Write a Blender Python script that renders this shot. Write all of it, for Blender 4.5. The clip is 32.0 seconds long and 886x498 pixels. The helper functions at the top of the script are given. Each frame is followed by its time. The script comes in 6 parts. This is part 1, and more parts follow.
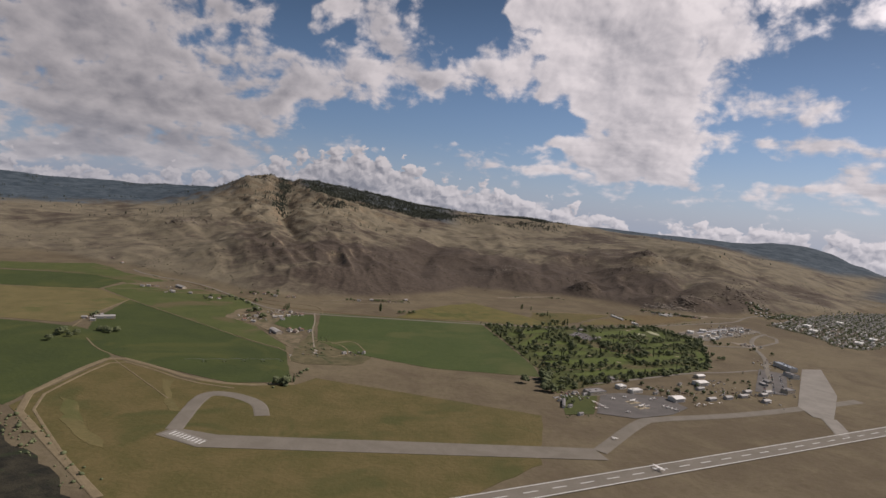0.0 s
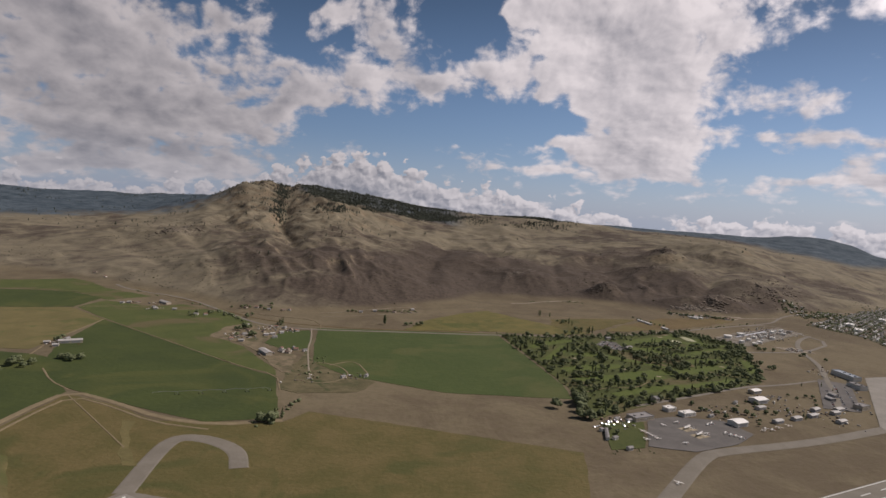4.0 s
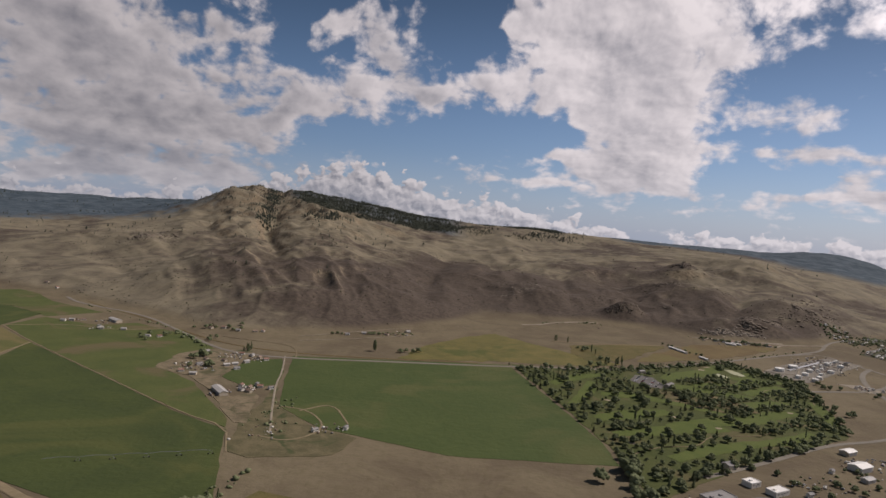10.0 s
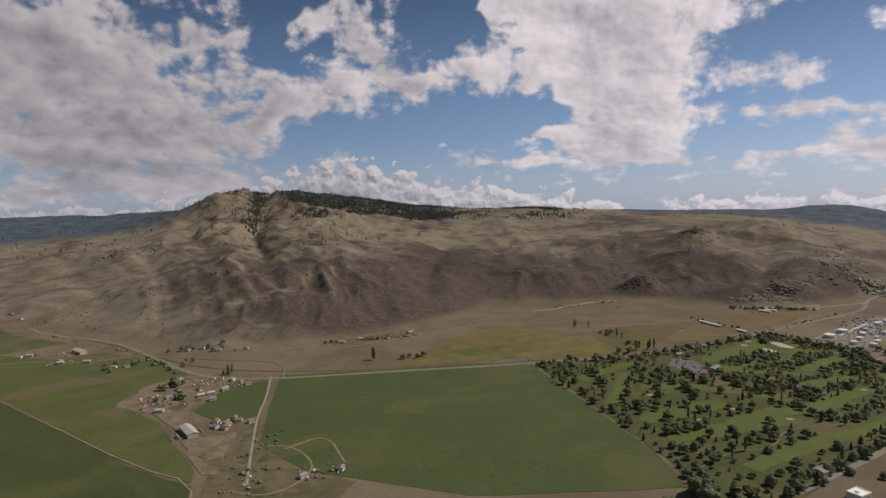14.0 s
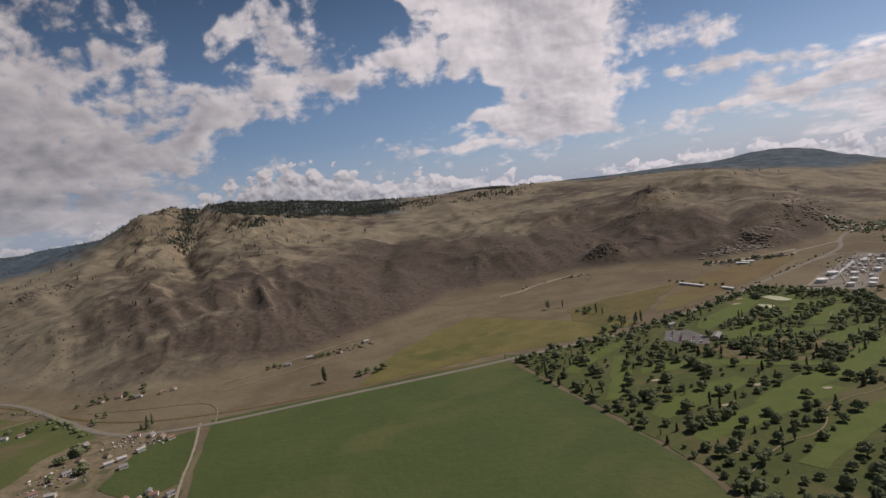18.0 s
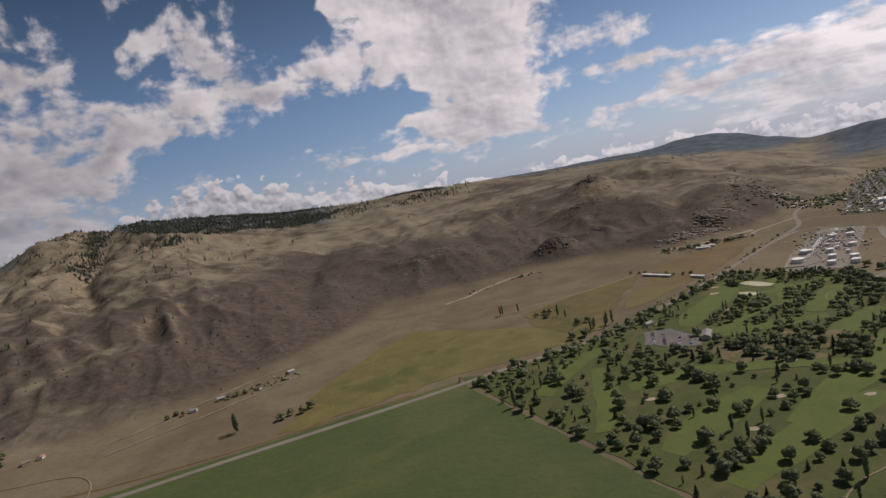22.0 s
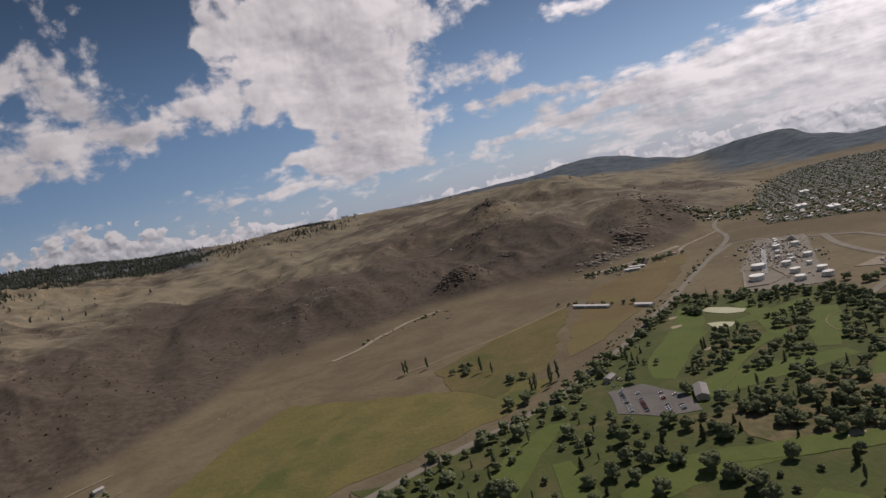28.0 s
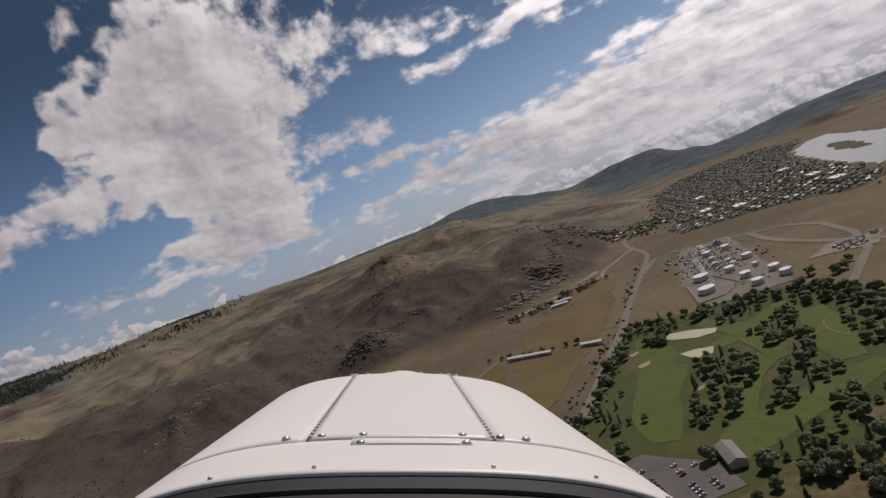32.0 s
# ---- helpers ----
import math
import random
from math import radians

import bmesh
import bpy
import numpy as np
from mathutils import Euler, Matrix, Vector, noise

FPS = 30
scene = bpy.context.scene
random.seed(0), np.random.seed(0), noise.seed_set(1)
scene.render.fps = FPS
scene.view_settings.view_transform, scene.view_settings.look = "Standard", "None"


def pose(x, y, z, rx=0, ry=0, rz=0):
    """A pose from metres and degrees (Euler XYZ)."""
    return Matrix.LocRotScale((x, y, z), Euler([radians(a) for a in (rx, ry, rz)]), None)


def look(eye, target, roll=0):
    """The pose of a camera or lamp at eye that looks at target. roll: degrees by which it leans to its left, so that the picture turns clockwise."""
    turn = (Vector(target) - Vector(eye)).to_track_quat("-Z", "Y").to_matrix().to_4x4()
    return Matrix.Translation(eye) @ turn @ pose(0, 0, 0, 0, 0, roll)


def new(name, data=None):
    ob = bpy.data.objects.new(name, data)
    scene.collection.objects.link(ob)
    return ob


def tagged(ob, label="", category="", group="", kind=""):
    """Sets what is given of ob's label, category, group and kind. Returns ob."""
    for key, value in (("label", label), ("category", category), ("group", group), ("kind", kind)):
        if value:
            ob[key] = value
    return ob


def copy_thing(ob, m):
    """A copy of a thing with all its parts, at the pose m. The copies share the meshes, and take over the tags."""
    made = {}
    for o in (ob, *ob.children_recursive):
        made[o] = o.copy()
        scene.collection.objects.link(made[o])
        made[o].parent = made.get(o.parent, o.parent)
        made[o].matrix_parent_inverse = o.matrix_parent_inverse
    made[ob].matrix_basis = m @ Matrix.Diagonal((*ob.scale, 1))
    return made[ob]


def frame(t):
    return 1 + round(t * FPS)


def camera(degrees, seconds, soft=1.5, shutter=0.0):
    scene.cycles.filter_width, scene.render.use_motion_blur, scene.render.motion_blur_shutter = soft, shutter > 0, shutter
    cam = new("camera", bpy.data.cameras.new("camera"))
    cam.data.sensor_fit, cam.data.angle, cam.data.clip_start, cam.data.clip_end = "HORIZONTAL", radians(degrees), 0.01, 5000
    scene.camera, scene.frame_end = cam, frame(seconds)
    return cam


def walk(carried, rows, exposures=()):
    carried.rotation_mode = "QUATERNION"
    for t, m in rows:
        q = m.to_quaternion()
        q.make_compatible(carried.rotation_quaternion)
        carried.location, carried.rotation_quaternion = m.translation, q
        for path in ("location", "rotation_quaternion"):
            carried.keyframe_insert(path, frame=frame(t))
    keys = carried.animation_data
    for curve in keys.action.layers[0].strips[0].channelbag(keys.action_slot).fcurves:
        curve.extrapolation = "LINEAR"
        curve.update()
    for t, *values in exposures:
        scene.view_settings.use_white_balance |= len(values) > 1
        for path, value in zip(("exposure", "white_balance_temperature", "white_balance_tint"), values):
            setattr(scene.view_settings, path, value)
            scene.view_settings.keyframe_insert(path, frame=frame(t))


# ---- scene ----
cam = camera(72.0, 32.0, soft=1.5)
PATH = [
    (0.0, (0.03, 0.00, 232.40), (-1.86, 99.74, 225.45), 5.24),
    (0.5, (-1.36, 15.65, 231.31), (-3.11, 115.39, 224.21), 5.27),
    (1.0, (-2.76, 31.31, 230.23), (-4.55, 131.05, 223.17), 5.33),
    (1.5, (-4.19, 46.98, 229.18), (-6.20, 146.71, 222.05), 5.37),
    (2.0, (-5.66, 62.67, 228.15), (-7.92, 162.39, 220.92), 5.20),
    (2.5, (-7.19, 78.39, 227.15), (-9.62, 178.11, 220.09), 4.79),
    (3.0, (-8.77, 94.12, 226.16), (-11.34, 193.85, 219.31), 4.45),
    (3.5, (-10.39, 109.87, 225.19), (-13.05, 209.61, 218.48), 4.00),
    (5.5, (-17.30, 173.14, 221.53), (-19.42, 272.95, 215.73), 2.34),
    (6.0, (-18.58, 188.79, 220.73), (-20.71, 288.61, 215.12), 2.01),
    (6.5, (-19.78, 204.41, 219.94), (-21.75, 304.24, 214.53), 2.33),
    (7.0, (-20.87, 219.97, 219.18), (-22.70, 319.82, 214.11), 2.54),
    (7.5, (-21.85, 235.46, 218.43), (-23.59, 335.32, 213.53), 2.79),
    (8.0, (-22.73, 250.86, 217.69), (-24.50, 350.73, 212.99), 2.59),
    (8.5, (-23.51, 266.17, 216.96), (-25.86, 366.04, 212.41), 2.99),
    (9.0, (-24.21, 281.40, 216.22), (-26.88, 381.25, 211.58), 3.87),
    (9.5, (-24.83, 296.54, 215.47), (-27.23, 396.40, 210.77), 4.40),
    (10.0, (-25.39, 311.61, 214.70), (-27.71, 411.47, 209.97), 4.39),
    (10.5, (-25.91, 326.63, 213.91), (-28.42, 426.48, 208.92), 4.41),
    (11.0, (-26.39, 341.62, 213.10), (-29.12, 441.44, 207.82), 4.53),
    (11.5, (-26.84, 356.59, 212.29), (-29.75, 456.40, 206.83), 4.66),
    (12.0, (-27.26, 371.57, 211.47), (-30.17, 471.38, 205.93), 4.35),
    (12.5, (-27.64, 386.57, 210.64), (-30.25, 486.36, 204.79), 3.22),
    (13.0, (-27.98, 401.59, 209.79), (-30.28, 501.37, 203.66), 1.74),
    (13.5, (-28.30, 416.64, 208.91), (-30.43, 516.42, 202.56), 0.41),
    (14.0, (-28.58, 431.73, 207.98), (-30.47, 531.49, 201.33), -1.01),
    (14.5, (-28.82, 446.84, 207.00), (-30.27, 546.59, 200.05), -2.39),
    (16.5, (-28.51, 507.22, 201.63), (-26.37, 606.86, 193.47), -7.43),
    (17.0, (-27.93, 522.90, 199.96), (-24.49, 622.48, 191.49), -8.59),
    (17.5, (-27.26, 538.68, 198.23), (-22.55, 638.19, 189.55), -8.92),
    (18.0, (-26.48, 554.56, 196.45), (-20.54, 654.00, 187.77), -8.22),
    (18.5, (-25.56, 570.52, 194.64), (-18.32, 669.88, 185.92), -7.38),
    (19.0, (-24.49, 586.55, 192.79), (-15.87, 685.80, 184.03), -6.84),
    (19.5, (-23.23, 602.64, 190.93), (-13.40, 701.77, 182.18), -6.90),
    (20.0, (-21.77, 618.76, 189.05), (-10.81, 717.77, 180.32), -7.43),
    (20.5, (-20.09, 634.91, 187.18), (-8.07, 733.78, 178.28), -8.95),
    (21.0, (-18.19, 651.07, 185.31), (-5.17, 749.81, 176.25), -10.43),
    (21.5, (-16.05, 667.25, 183.47), (-1.68, 765.78, 174.30), -11.08),
    (22.0, (-13.68, 683.42, 181.66), (2.41, 781.66, 172.14), -11.66),
    (22.5, (-11.09, 699.58, 179.89), (6.89, 797.43, 169.75), -13.49),
    (23.0, (-8.27, 715.71, 178.18), (12.04, 813.02, 167.28), -13.17),
    (23.5, (-5.24, 731.80, 176.51), (17.05, 828.71, 165.96), -12.32),
    (24.0, (-2.01, 747.84, 174.90), (21.89, 844.47, 165.34), -11.05),
    (24.5, (1.41, 763.82, 173.33), (26.23, 860.27, 164.29), -11.23),
    (25.0, (4.99, 779.75, 171.81), (31.21, 875.83, 162.75), -11.49),
    (25.5, (8.73, 795.65, 170.32), (36.55, 891.29, 161.40), -11.53),
    (27.5, (27.16, 859.08, 165.13), (59.86, 953.19, 156.56), -13.57),
    (28.0, (32.35, 874.34, 163.87), (66.11, 968.13, 155.93), -14.13),
    (28.5, (37.63, 889.51, 162.60), (73.58, 982.51, 154.96), -14.62),
    (29.0, (43.01, 904.60, 161.34), (81.51, 996.58, 153.76), -14.82),
    (29.5, (48.49, 919.61, 160.08), (89.17, 1010.66, 152.76), -16.72),
    (30.0, (54.06, 934.54, 158.80), (96.28, 1024.89, 151.53), -18.52),
    (30.5, (59.70, 949.41, 157.52), (103.17, 1039.18, 150.32), -19.60),
    (31.0, (65.39, 964.23, 156.22), (111.08, 1053.00, 150.50), -20.54),
    (31.5, (71.10, 979.03, 154.91), (119.54, 1066.40, 150.41), -21.62),
    (32.0, (76.82, 993.81, 153.60), (128.03, 1079.61, 149.60), -22.63),
]
walk(cam, [(t, look(eye, target, roll)) for t, eye, target, roll in PATH], [(0.0, 0.31, 6680, 20), (14.0, 0.31, 6680, 20), (24.0, 0.27, 6680, 20), (29.0, 0.12, 6680, 19), (32.0, -0.04, 6680, 18)])

# ---- light ----
SUN_AZ, SUN_EL = 72.0, 47.0
world = bpy.data.worlds.new("sky")
scene.world = world
world.use_nodes = True


class Graph:
    """Short hand for building node trees."""

    def __init__(self, tree):
        self.tree = tree

    def node(self, kind, **settings):
        n = self.tree.nodes.new(kind)
        for key, value in settings.items():
            if key in n.inputs.keys():
                self.plug(n.inputs[key], value)
        return n

    def plug(self, socket, value):
        if isinstance(value, bpy.types.NodeSocket):
            self.tree.links.new(value, socket)
        else:
            socket.default_value = value

    def math(self, op, a, b=0.0, c=0.0, clamp=False):
        n = self.tree.nodes.new("ShaderNodeMath")
        n.operation, n.use_clamp = op, clamp
        for s, v in zip(n.inputs, (a, b, c)):
            self.plug(s, v)
        return n.outputs[0]

    def vec(self, op, a, b=(0, 0, 0)):
        n = self.tree.nodes.new("ShaderNodeVectorMath")
        n.operation = op
        self.plug(n.inputs[0], a)
        if op == "SCALE":
            n.inputs["Scale"].default_value = 0.22
        else:
            self.plug(n.inputs[1], b)
        return n.outputs["Value"] if op in ("LENGTH", "DISTANCE", "DOT_PRODUCT") else n.outputs["Vector"]

    def join(self, x, y, z):
        n = self.tree.nodes.new("ShaderNodeCombineXYZ")
        for s, v in zip(n.inputs, (x, y, z)):
            self.plug(s, v)
        return n.outputs[0]

    def split(self, v):
        n = self.tree.nodes.new("ShaderNodeSeparateXYZ")
        self.plug(n.inputs[0], v)
        return n.outputs

    def noise(self, vector, scale, detail=5.0, rough=0.55, warp=0.0):
        n = self.tree.nodes.new("ShaderNodeTexNoise")
        n.inputs["Scale"].default_value, n.inputs["Detail"].default_value = scale, detail
        n.inputs["Roughness"].default_value, n.inputs["Distortion"].default_value = rough, warp
        self.plug(n.inputs["Vector"], vector)
        return n.outputs["Fac"]

    def ramp(self, fac, *stops):
        n = self.tree.nodes.new("ShaderNodeValToRGB")
        while len(n.color_ramp.elements) < len(stops):
            n.color_ramp.elements.new(0.5)
        for e, (at, colour) in zip(n.color_ramp.elements, stops):
            e.position, e.color = at, (*colour, 1.0)
        self.plug(n.inputs[0], fac)
        return n.outputs[0]

    def remap(self, v, a, b, c=0.0, d=1.0, smooth=True):
        n = self.tree.nodes.new("ShaderNodeMapRange")
        n.interpolation_type = "SMOOTHSTEP" if smooth else "LINEAR"
        for s, x in zip(n.inputs, (v, a, b, c, d)):
            self.plug(s, x)
        return n.outputs[0]

    def mix(self, fac, a, b, kind="MIX"):
        n = self.tree.nodes.new("ShaderNodeMix")
        n.data_type, n.blend_type = "RGBA", kind
        self.plug(n.inputs[0], fac)
        for s, v in zip((n.inputs[6], n.inputs[7]), (a, b)):
            self.plug(s, v if isinstance(v, bpy.types.NodeSocket) else (*v, 1.0))
        return n.outputs[2]


def build_sky():
    g = Graph(world.node_tree)
    g.tree.nodes.clear()
    sky = g.tree.nodes.new("ShaderNodeTexSky")
    sky.sky_type, sky.sun_disc = "NISHITA", False
    sky.sun_elevation, sky.sun_rotation = radians(SUN_EL), radians(SUN_AZ)
    sky.altitude, sky.dust_density, sky.ozone_density = 600.0, 1.0, 1.4
    way = g.tree.nodes.new("ShaderNodeTexCoord").outputs["Generated"]
    x, y, z = g.split(way)
    az = g.math("MULTIPLY", g.math("ARCTAN2", x, y), 57.2958)
    el = g.math("MULTIPLY", g.math("ARCSINE", z), 57.2958)

    def puffs(vector, scale, detail=2.0):
        """Rounded billows: 1 in the middle of a puff, 0 between puffs."""
        n = g.tree.nodes.new("ShaderNodeTexVoronoi")
        n.feature = "SMOOTH_F1"
        n.inputs["Scale"].default_value, n.inputs["Smoothness"].default_value, n.inputs["Detail"].default_value = scale, 0.35, detail
        g.plug(n.inputs["Vector"], vector)
        return g.math("SUBTRACT", 1.0, n.outputs["Distance"])

    def massed(places, total):
        """Adds soft masses: azimuth, elevation, half width, half height, weight."""
        for a, e, w, h, weight in places:
            u = g.math("DIVIDE", g.math("SUBTRACT", wa, a), w)
            v = g.math("DIVIDE", g.math("SUBTRACT", we, e), h)
            d = g.math("MULTIPLY_ADD", u, u, g.math("MULTIPLY", v, v))
            total = g.math("MULTIPLY_ADD", g.math("EXPONENT", g.math("MULTIPLY", d, -1.0)), weight, total)
        return total

    # the layer lies flat: it is squeezed and drawn out towards the horizon
    squeezed = g.math("MULTIPLY", g.math("LOGARITHM", g.math("MAXIMUM", g.math("ADD", el, 15.0), 1.0), math.e), 3.6)
    flat = g.join(g.math("MULTIPLY", az, 0.1), squeezed, 0.0)
    streaked = g.join(g.math("MULTIPLY", az, 0.055), g.math("MULTIPLY", squeezed, 1.5), 3.0)
    wander = g.noise(flat, 1.6, 3.0, 0.5)
    wander_up = g.noise(g.vec("ADD", flat, (7.0, 3.0, 5.0)), 1.6, 3.0, 0.5)
    wa = g.math("ADD", az, g.math("MULTIPLY_ADD", wander, 9.0, -4.5))
    we = g.math("ADD", el, g.math("MULTIPLY_ADD", wander_up, 4.0, -2.0))
    west = (
        (-33, 13.5, 8, 3.2, .50), (-35.5, 9.3, 3.5, 3.0, .30), (-28, 9.8, 6, 2.6, .40), (-19.9, 15.2, 2.0, 2.6, .36), (-16.5, 10, 3.4, 2.8, .42), (-28, 6.6, 9, 1.9, .50), (-21, 6.8, 4.5, 1.7, .36), (-31, 2.2, 10, 1.5, .52), (-22, 2.4, 5, .9, .34), (-29, 4.4, 9, 1.1, .36),
        (-10.4, 17.2, 4.2, 2.0, .40), (-8.3, 14.3, 2.2, 1.6, .34), (-5, 11.6, 8, 1.9, .46), (-12, 9.3, 5, 1.0, .30), (2.5, 13.4, 3, 1.4, .34), (-33, 19, 8, 3, .4), (-12, 24, 9, 3, .35),
    )
    middle = (
        (10, 16.6, 6.5, 4, .55), (16, 13, 6, 5, .60), (9, 11.4, 4, 1.8, .40), (17, 7.4, 5, 3, .50), (9.5, 6.1, 6, .9, .40), (8, 4.0, 7, .8, .34), (17, 4.8, 6, 1.2, .38),
        (22.5, 15, 3, 3, .30), (28, 10.6, 5, 1.5, .42), (33.5, 16.5, 4, 1.8, .38), (31, 7.1, 7, .8, .42), (33, 4.2, 7, 1.0, .46), (21, 2.6, 7, .5, .24), (16, 22, 8, 4.5, .62), (5.5, 18.5, 2.6, 2.0, .26), (27, 19, 5, 2, .30),
    )
    east = (
        (36.5, 13.3, 3.5, 1.3, .40), (46, 14.4, 5, 1.8, .46), (42, 4.6, 8, 1.7, .40), (52, 5.0, 11, 2.6, .55), (66, 5.5, 13, 5.0, .60), (58, 1.2, 16, 1.6, .42), (40, 1.6, 7, .9, .26),
        (62, 15, 8, 2.0, .34), (90, 8, 16, 6, .5), (110, 20, 20, 8, .4), (-60, 10, 14, 6, .5), (-90, 14, 18, 6, .45), (160, 14, 30, 8, .5), (-150, 16, 30, 9, .5),
    )
    gaps = (
        (-0.5, 17.2, 3.2, 3.2, -.34), (7, 8.7, 4.2, 1.4, -.42), (-6, 7.1, 7, 1.1, -.34), (27.5, 13.6, 5, 1.5, -.34), (-16.4, 15.6, 1.7, 3.5, -.34), (23, 8.9, 1.8, 1, -.24),
        (25, 5.4, 3.5, .9, -.32), (1.5, 23, 3.5, 3.5, -.4), (44, 10.5, 9, 1.6, -.34), (36, 8.6, 5, 1.2, -.25),
    )
    ragged = g.noise(flat, 3.2, 9.0, 0.56, 0.25)
    drawn = g.noise(streaked, 3.0, 8.0, 0.58, 0.2)
    lines = g.remap(az, 24.0, 44.0)
    grain = g.math("ADD", g.math("MULTIPLY", ragged, g.math("SUBTRACT", 1.0, lines)), g.math("MULTIPLY", drawn, lines))
    billow = puffs(g.vec("ADD", flat, g.vec("SCALE", g.join(wander, wander_up, 0.0))), 5.0, 3.0)
    rough = g.math("MULTIPLY_ADD", grain, 1.25, g.math("MULTIPLY_ADD", billow, 0.26, -0.83))
    total = rough
    for places in (west, middle, east, gaps):
        total = massed(places, total)
    cover = g.remap(total, -0.10, 0.22)
    # heaped clouds along the skyline, whose tops rise and fall
    place = g.math("MULTIPLY_ADD", az, 0.01, 0.45)
    height = lambda e: (e / 8.0,) * 3
    tops = g.ramp(place, (0.0, height(1.4)), (0.08, height(2.0)), (0.22, height(1.7)), (0.27, height(3.2)), (0.31, height(4.9)), (0.35, height(5.6)), (0.39, height(4.6)), (0.45, height(3.5)), (0.50, height(2.8)), (0.57, height(1.8)), (0.61, height(0.8)), (0.66, height(1.5)), (0.76, height(1.6)), (0.85, height(1.2)), (0.92, height(1.0)))
    heap_at = g.join(g.math("MULTIPLY", az, 0.16), g.math("MULTIPLY", el, 0.20), 4.0)
    heap_warp = g.vec("ADD", heap_at, g.vec("SCALE", g.join(g.noise(heap_at, 5.0, 4.0), g.noise(g.vec("ADD", heap_at, (5.0, 0.0, 2.0)), 5.0, 4.0), 0.0)))
    heap = puffs(heap_warp, 3.4, 3.0)
    heap_hid = puffs(g.vec("ADD", heap_warp, (0.035, 0.055, 0.0)), 3.4, 3.0)
    rise = g.math("SUBTRACT", g.math("MULTIPLY", tops, 8.0), el)
    heaps = g.remap(g.math("ADD", rise, g.math("MULTIPLY_ADD", heap, 2.8, -1.35)), -0.05, 0.40)
    cover = g.math("MAXIMUM", cover, heaps)

    # sunlit sides, grey hollows and flat grey bases
    toward_sun = (0.05, 0.035, 0.0)
    relief = g.math("SUBTRACT", g.noise(flat, 3.2, 5.0, 0.55, 0.25), g.noise(g.vec("ADD", flat, toward_sun), 3.2, 5.0, 0.55, 0.25))
    lumps = g.math("SUBTRACT", billow, puffs(g.vec("ADD", g.vec("ADD", flat, g.vec("SCALE", g.join(wander, wander_up, 0.0))), (0.03, 0.03, 0.0)), 5.0, 3.0))
    thick = g.remap(total, 0.12, 0.62)
    swell = g.math("SUBTRACT", g.noise(flat, 1.3, 3.0, 0.5), g.noise(g.vec("ADD", flat, (0.14, 0.10, 0.0)), 1.3, 3.0, 0.5))
    light = g.math("MULTIPLY_ADD", relief, 0.9, g.math("MULTIPLY_ADD", lumps, 0.30, g.math("MULTIPLY_ADD", swell, 1.7, 0.80)))
    light = g.math("SUBTRACT", light, g.math("MULTIPLY", thick, g.remap(az, -25.0, 12.0, 0.36, 0.12)))
    light = g.math("MULTIPLY_ADD", g.math("MULTIPLY", g.math("SUBTRACT", drawn, 0.5), lines), 1.5, light)
    u, v = g.math("DIVIDE", g.math("ADD", az, 26.5), 7.5), g.math("DIVIDE", g.math("SUBTRACT", el, 3.9), 0.9)
    base = g.math("EXPONENT", g.math("MULTIPLY", g.math("MULTIPLY_ADD", u, u, g.math("MULTIPLY", v, v)), -1.0))
    light = g.math("SUBTRACT", light, g.math("MULTIPLY", base, 0.45))
    heap_light = g.math("MULTIPLY_ADD", g.math("SUBTRACT", heap, heap_hid), 1.5, g.math("SUBTRACT", 0.84, g.math("MULTIPLY", g.remap(rise, 0.2, 4.2), 0.42)))
    light = g.math("ADD", g.math("MULTIPLY", light, g.math("SUBTRACT", 1.0, heaps)), g.math("MULTIPLY", heap_light, heaps))
    sunward = g.vec("DOT_PRODUCT", way, (math.sin(radians(SUN_AZ)) * math.cos(radians(SUN_EL)), math.cos(radians(SUN_AZ)) * math.cos(radians(SUN_EL)), math.sin(radians(SUN_EL))))
    cloud = g.mix(g.remap(light, 0.0, 1.0, smooth=False), (1.9, 2.05, 2.4), (7.2, 7.05, 7.0))
    glow = g.math("ADD", g.remap(sunward, -0.1, 0.5, 0.58, 0.94), g.remap(sunward, 0.58, 0.84, 0.0, 0.85))
    cloud = g.mix(1.0, cloud, g.join(glow, glow, glow), "MULTIPLY")
    deep = g.math("MULTIPLY", g.remap(el, 2.0, 26.0, 1.0, 0.30), g.remap(sunward, -0.1, 0.8, 0.80, 1.12))
    blue = g.mix(1.0, g.mix(0.6, sky.outputs[0], (0.85, 2.05, 3.9)), g.join(deep, deep, deep), "MULTIPLY")
    colour = g.mix(g.math("MULTIPLY", cover, 0.95), blue, cloud)
    # a pale veil close to the horizon
    veil = g.math("MULTIPLY", g.remap(el, 7.0, -1.5), 0.30)
    colour = g.mix(veil, colour, (4.3, 4.9, 5.7))
    back = g.node("ShaderNodeBackground", Color=colour, Strength=0.085)
    out = g.tree.nodes.new("ShaderNodeOutputWorld")
    g.tree.links.new(back.outputs[0], out.inputs[0])


build_sky()
sun = new("sun", bpy.data.lights.new("sun", "SUN"))
sun.data.energy, sun.data.angle, sun.data.color = 3.0, radians(0.6), (1.0, 0.95, 0.87)
a, e = radians(SUN_AZ), radians(SUN_EL)
sun.matrix_world = look((0, 0, 900), Vector((0, 0, 900)) - 10 * Vector((math.sin(a) * math.cos(e), math.cos(a) * math.cos(e), math.sin(e))))


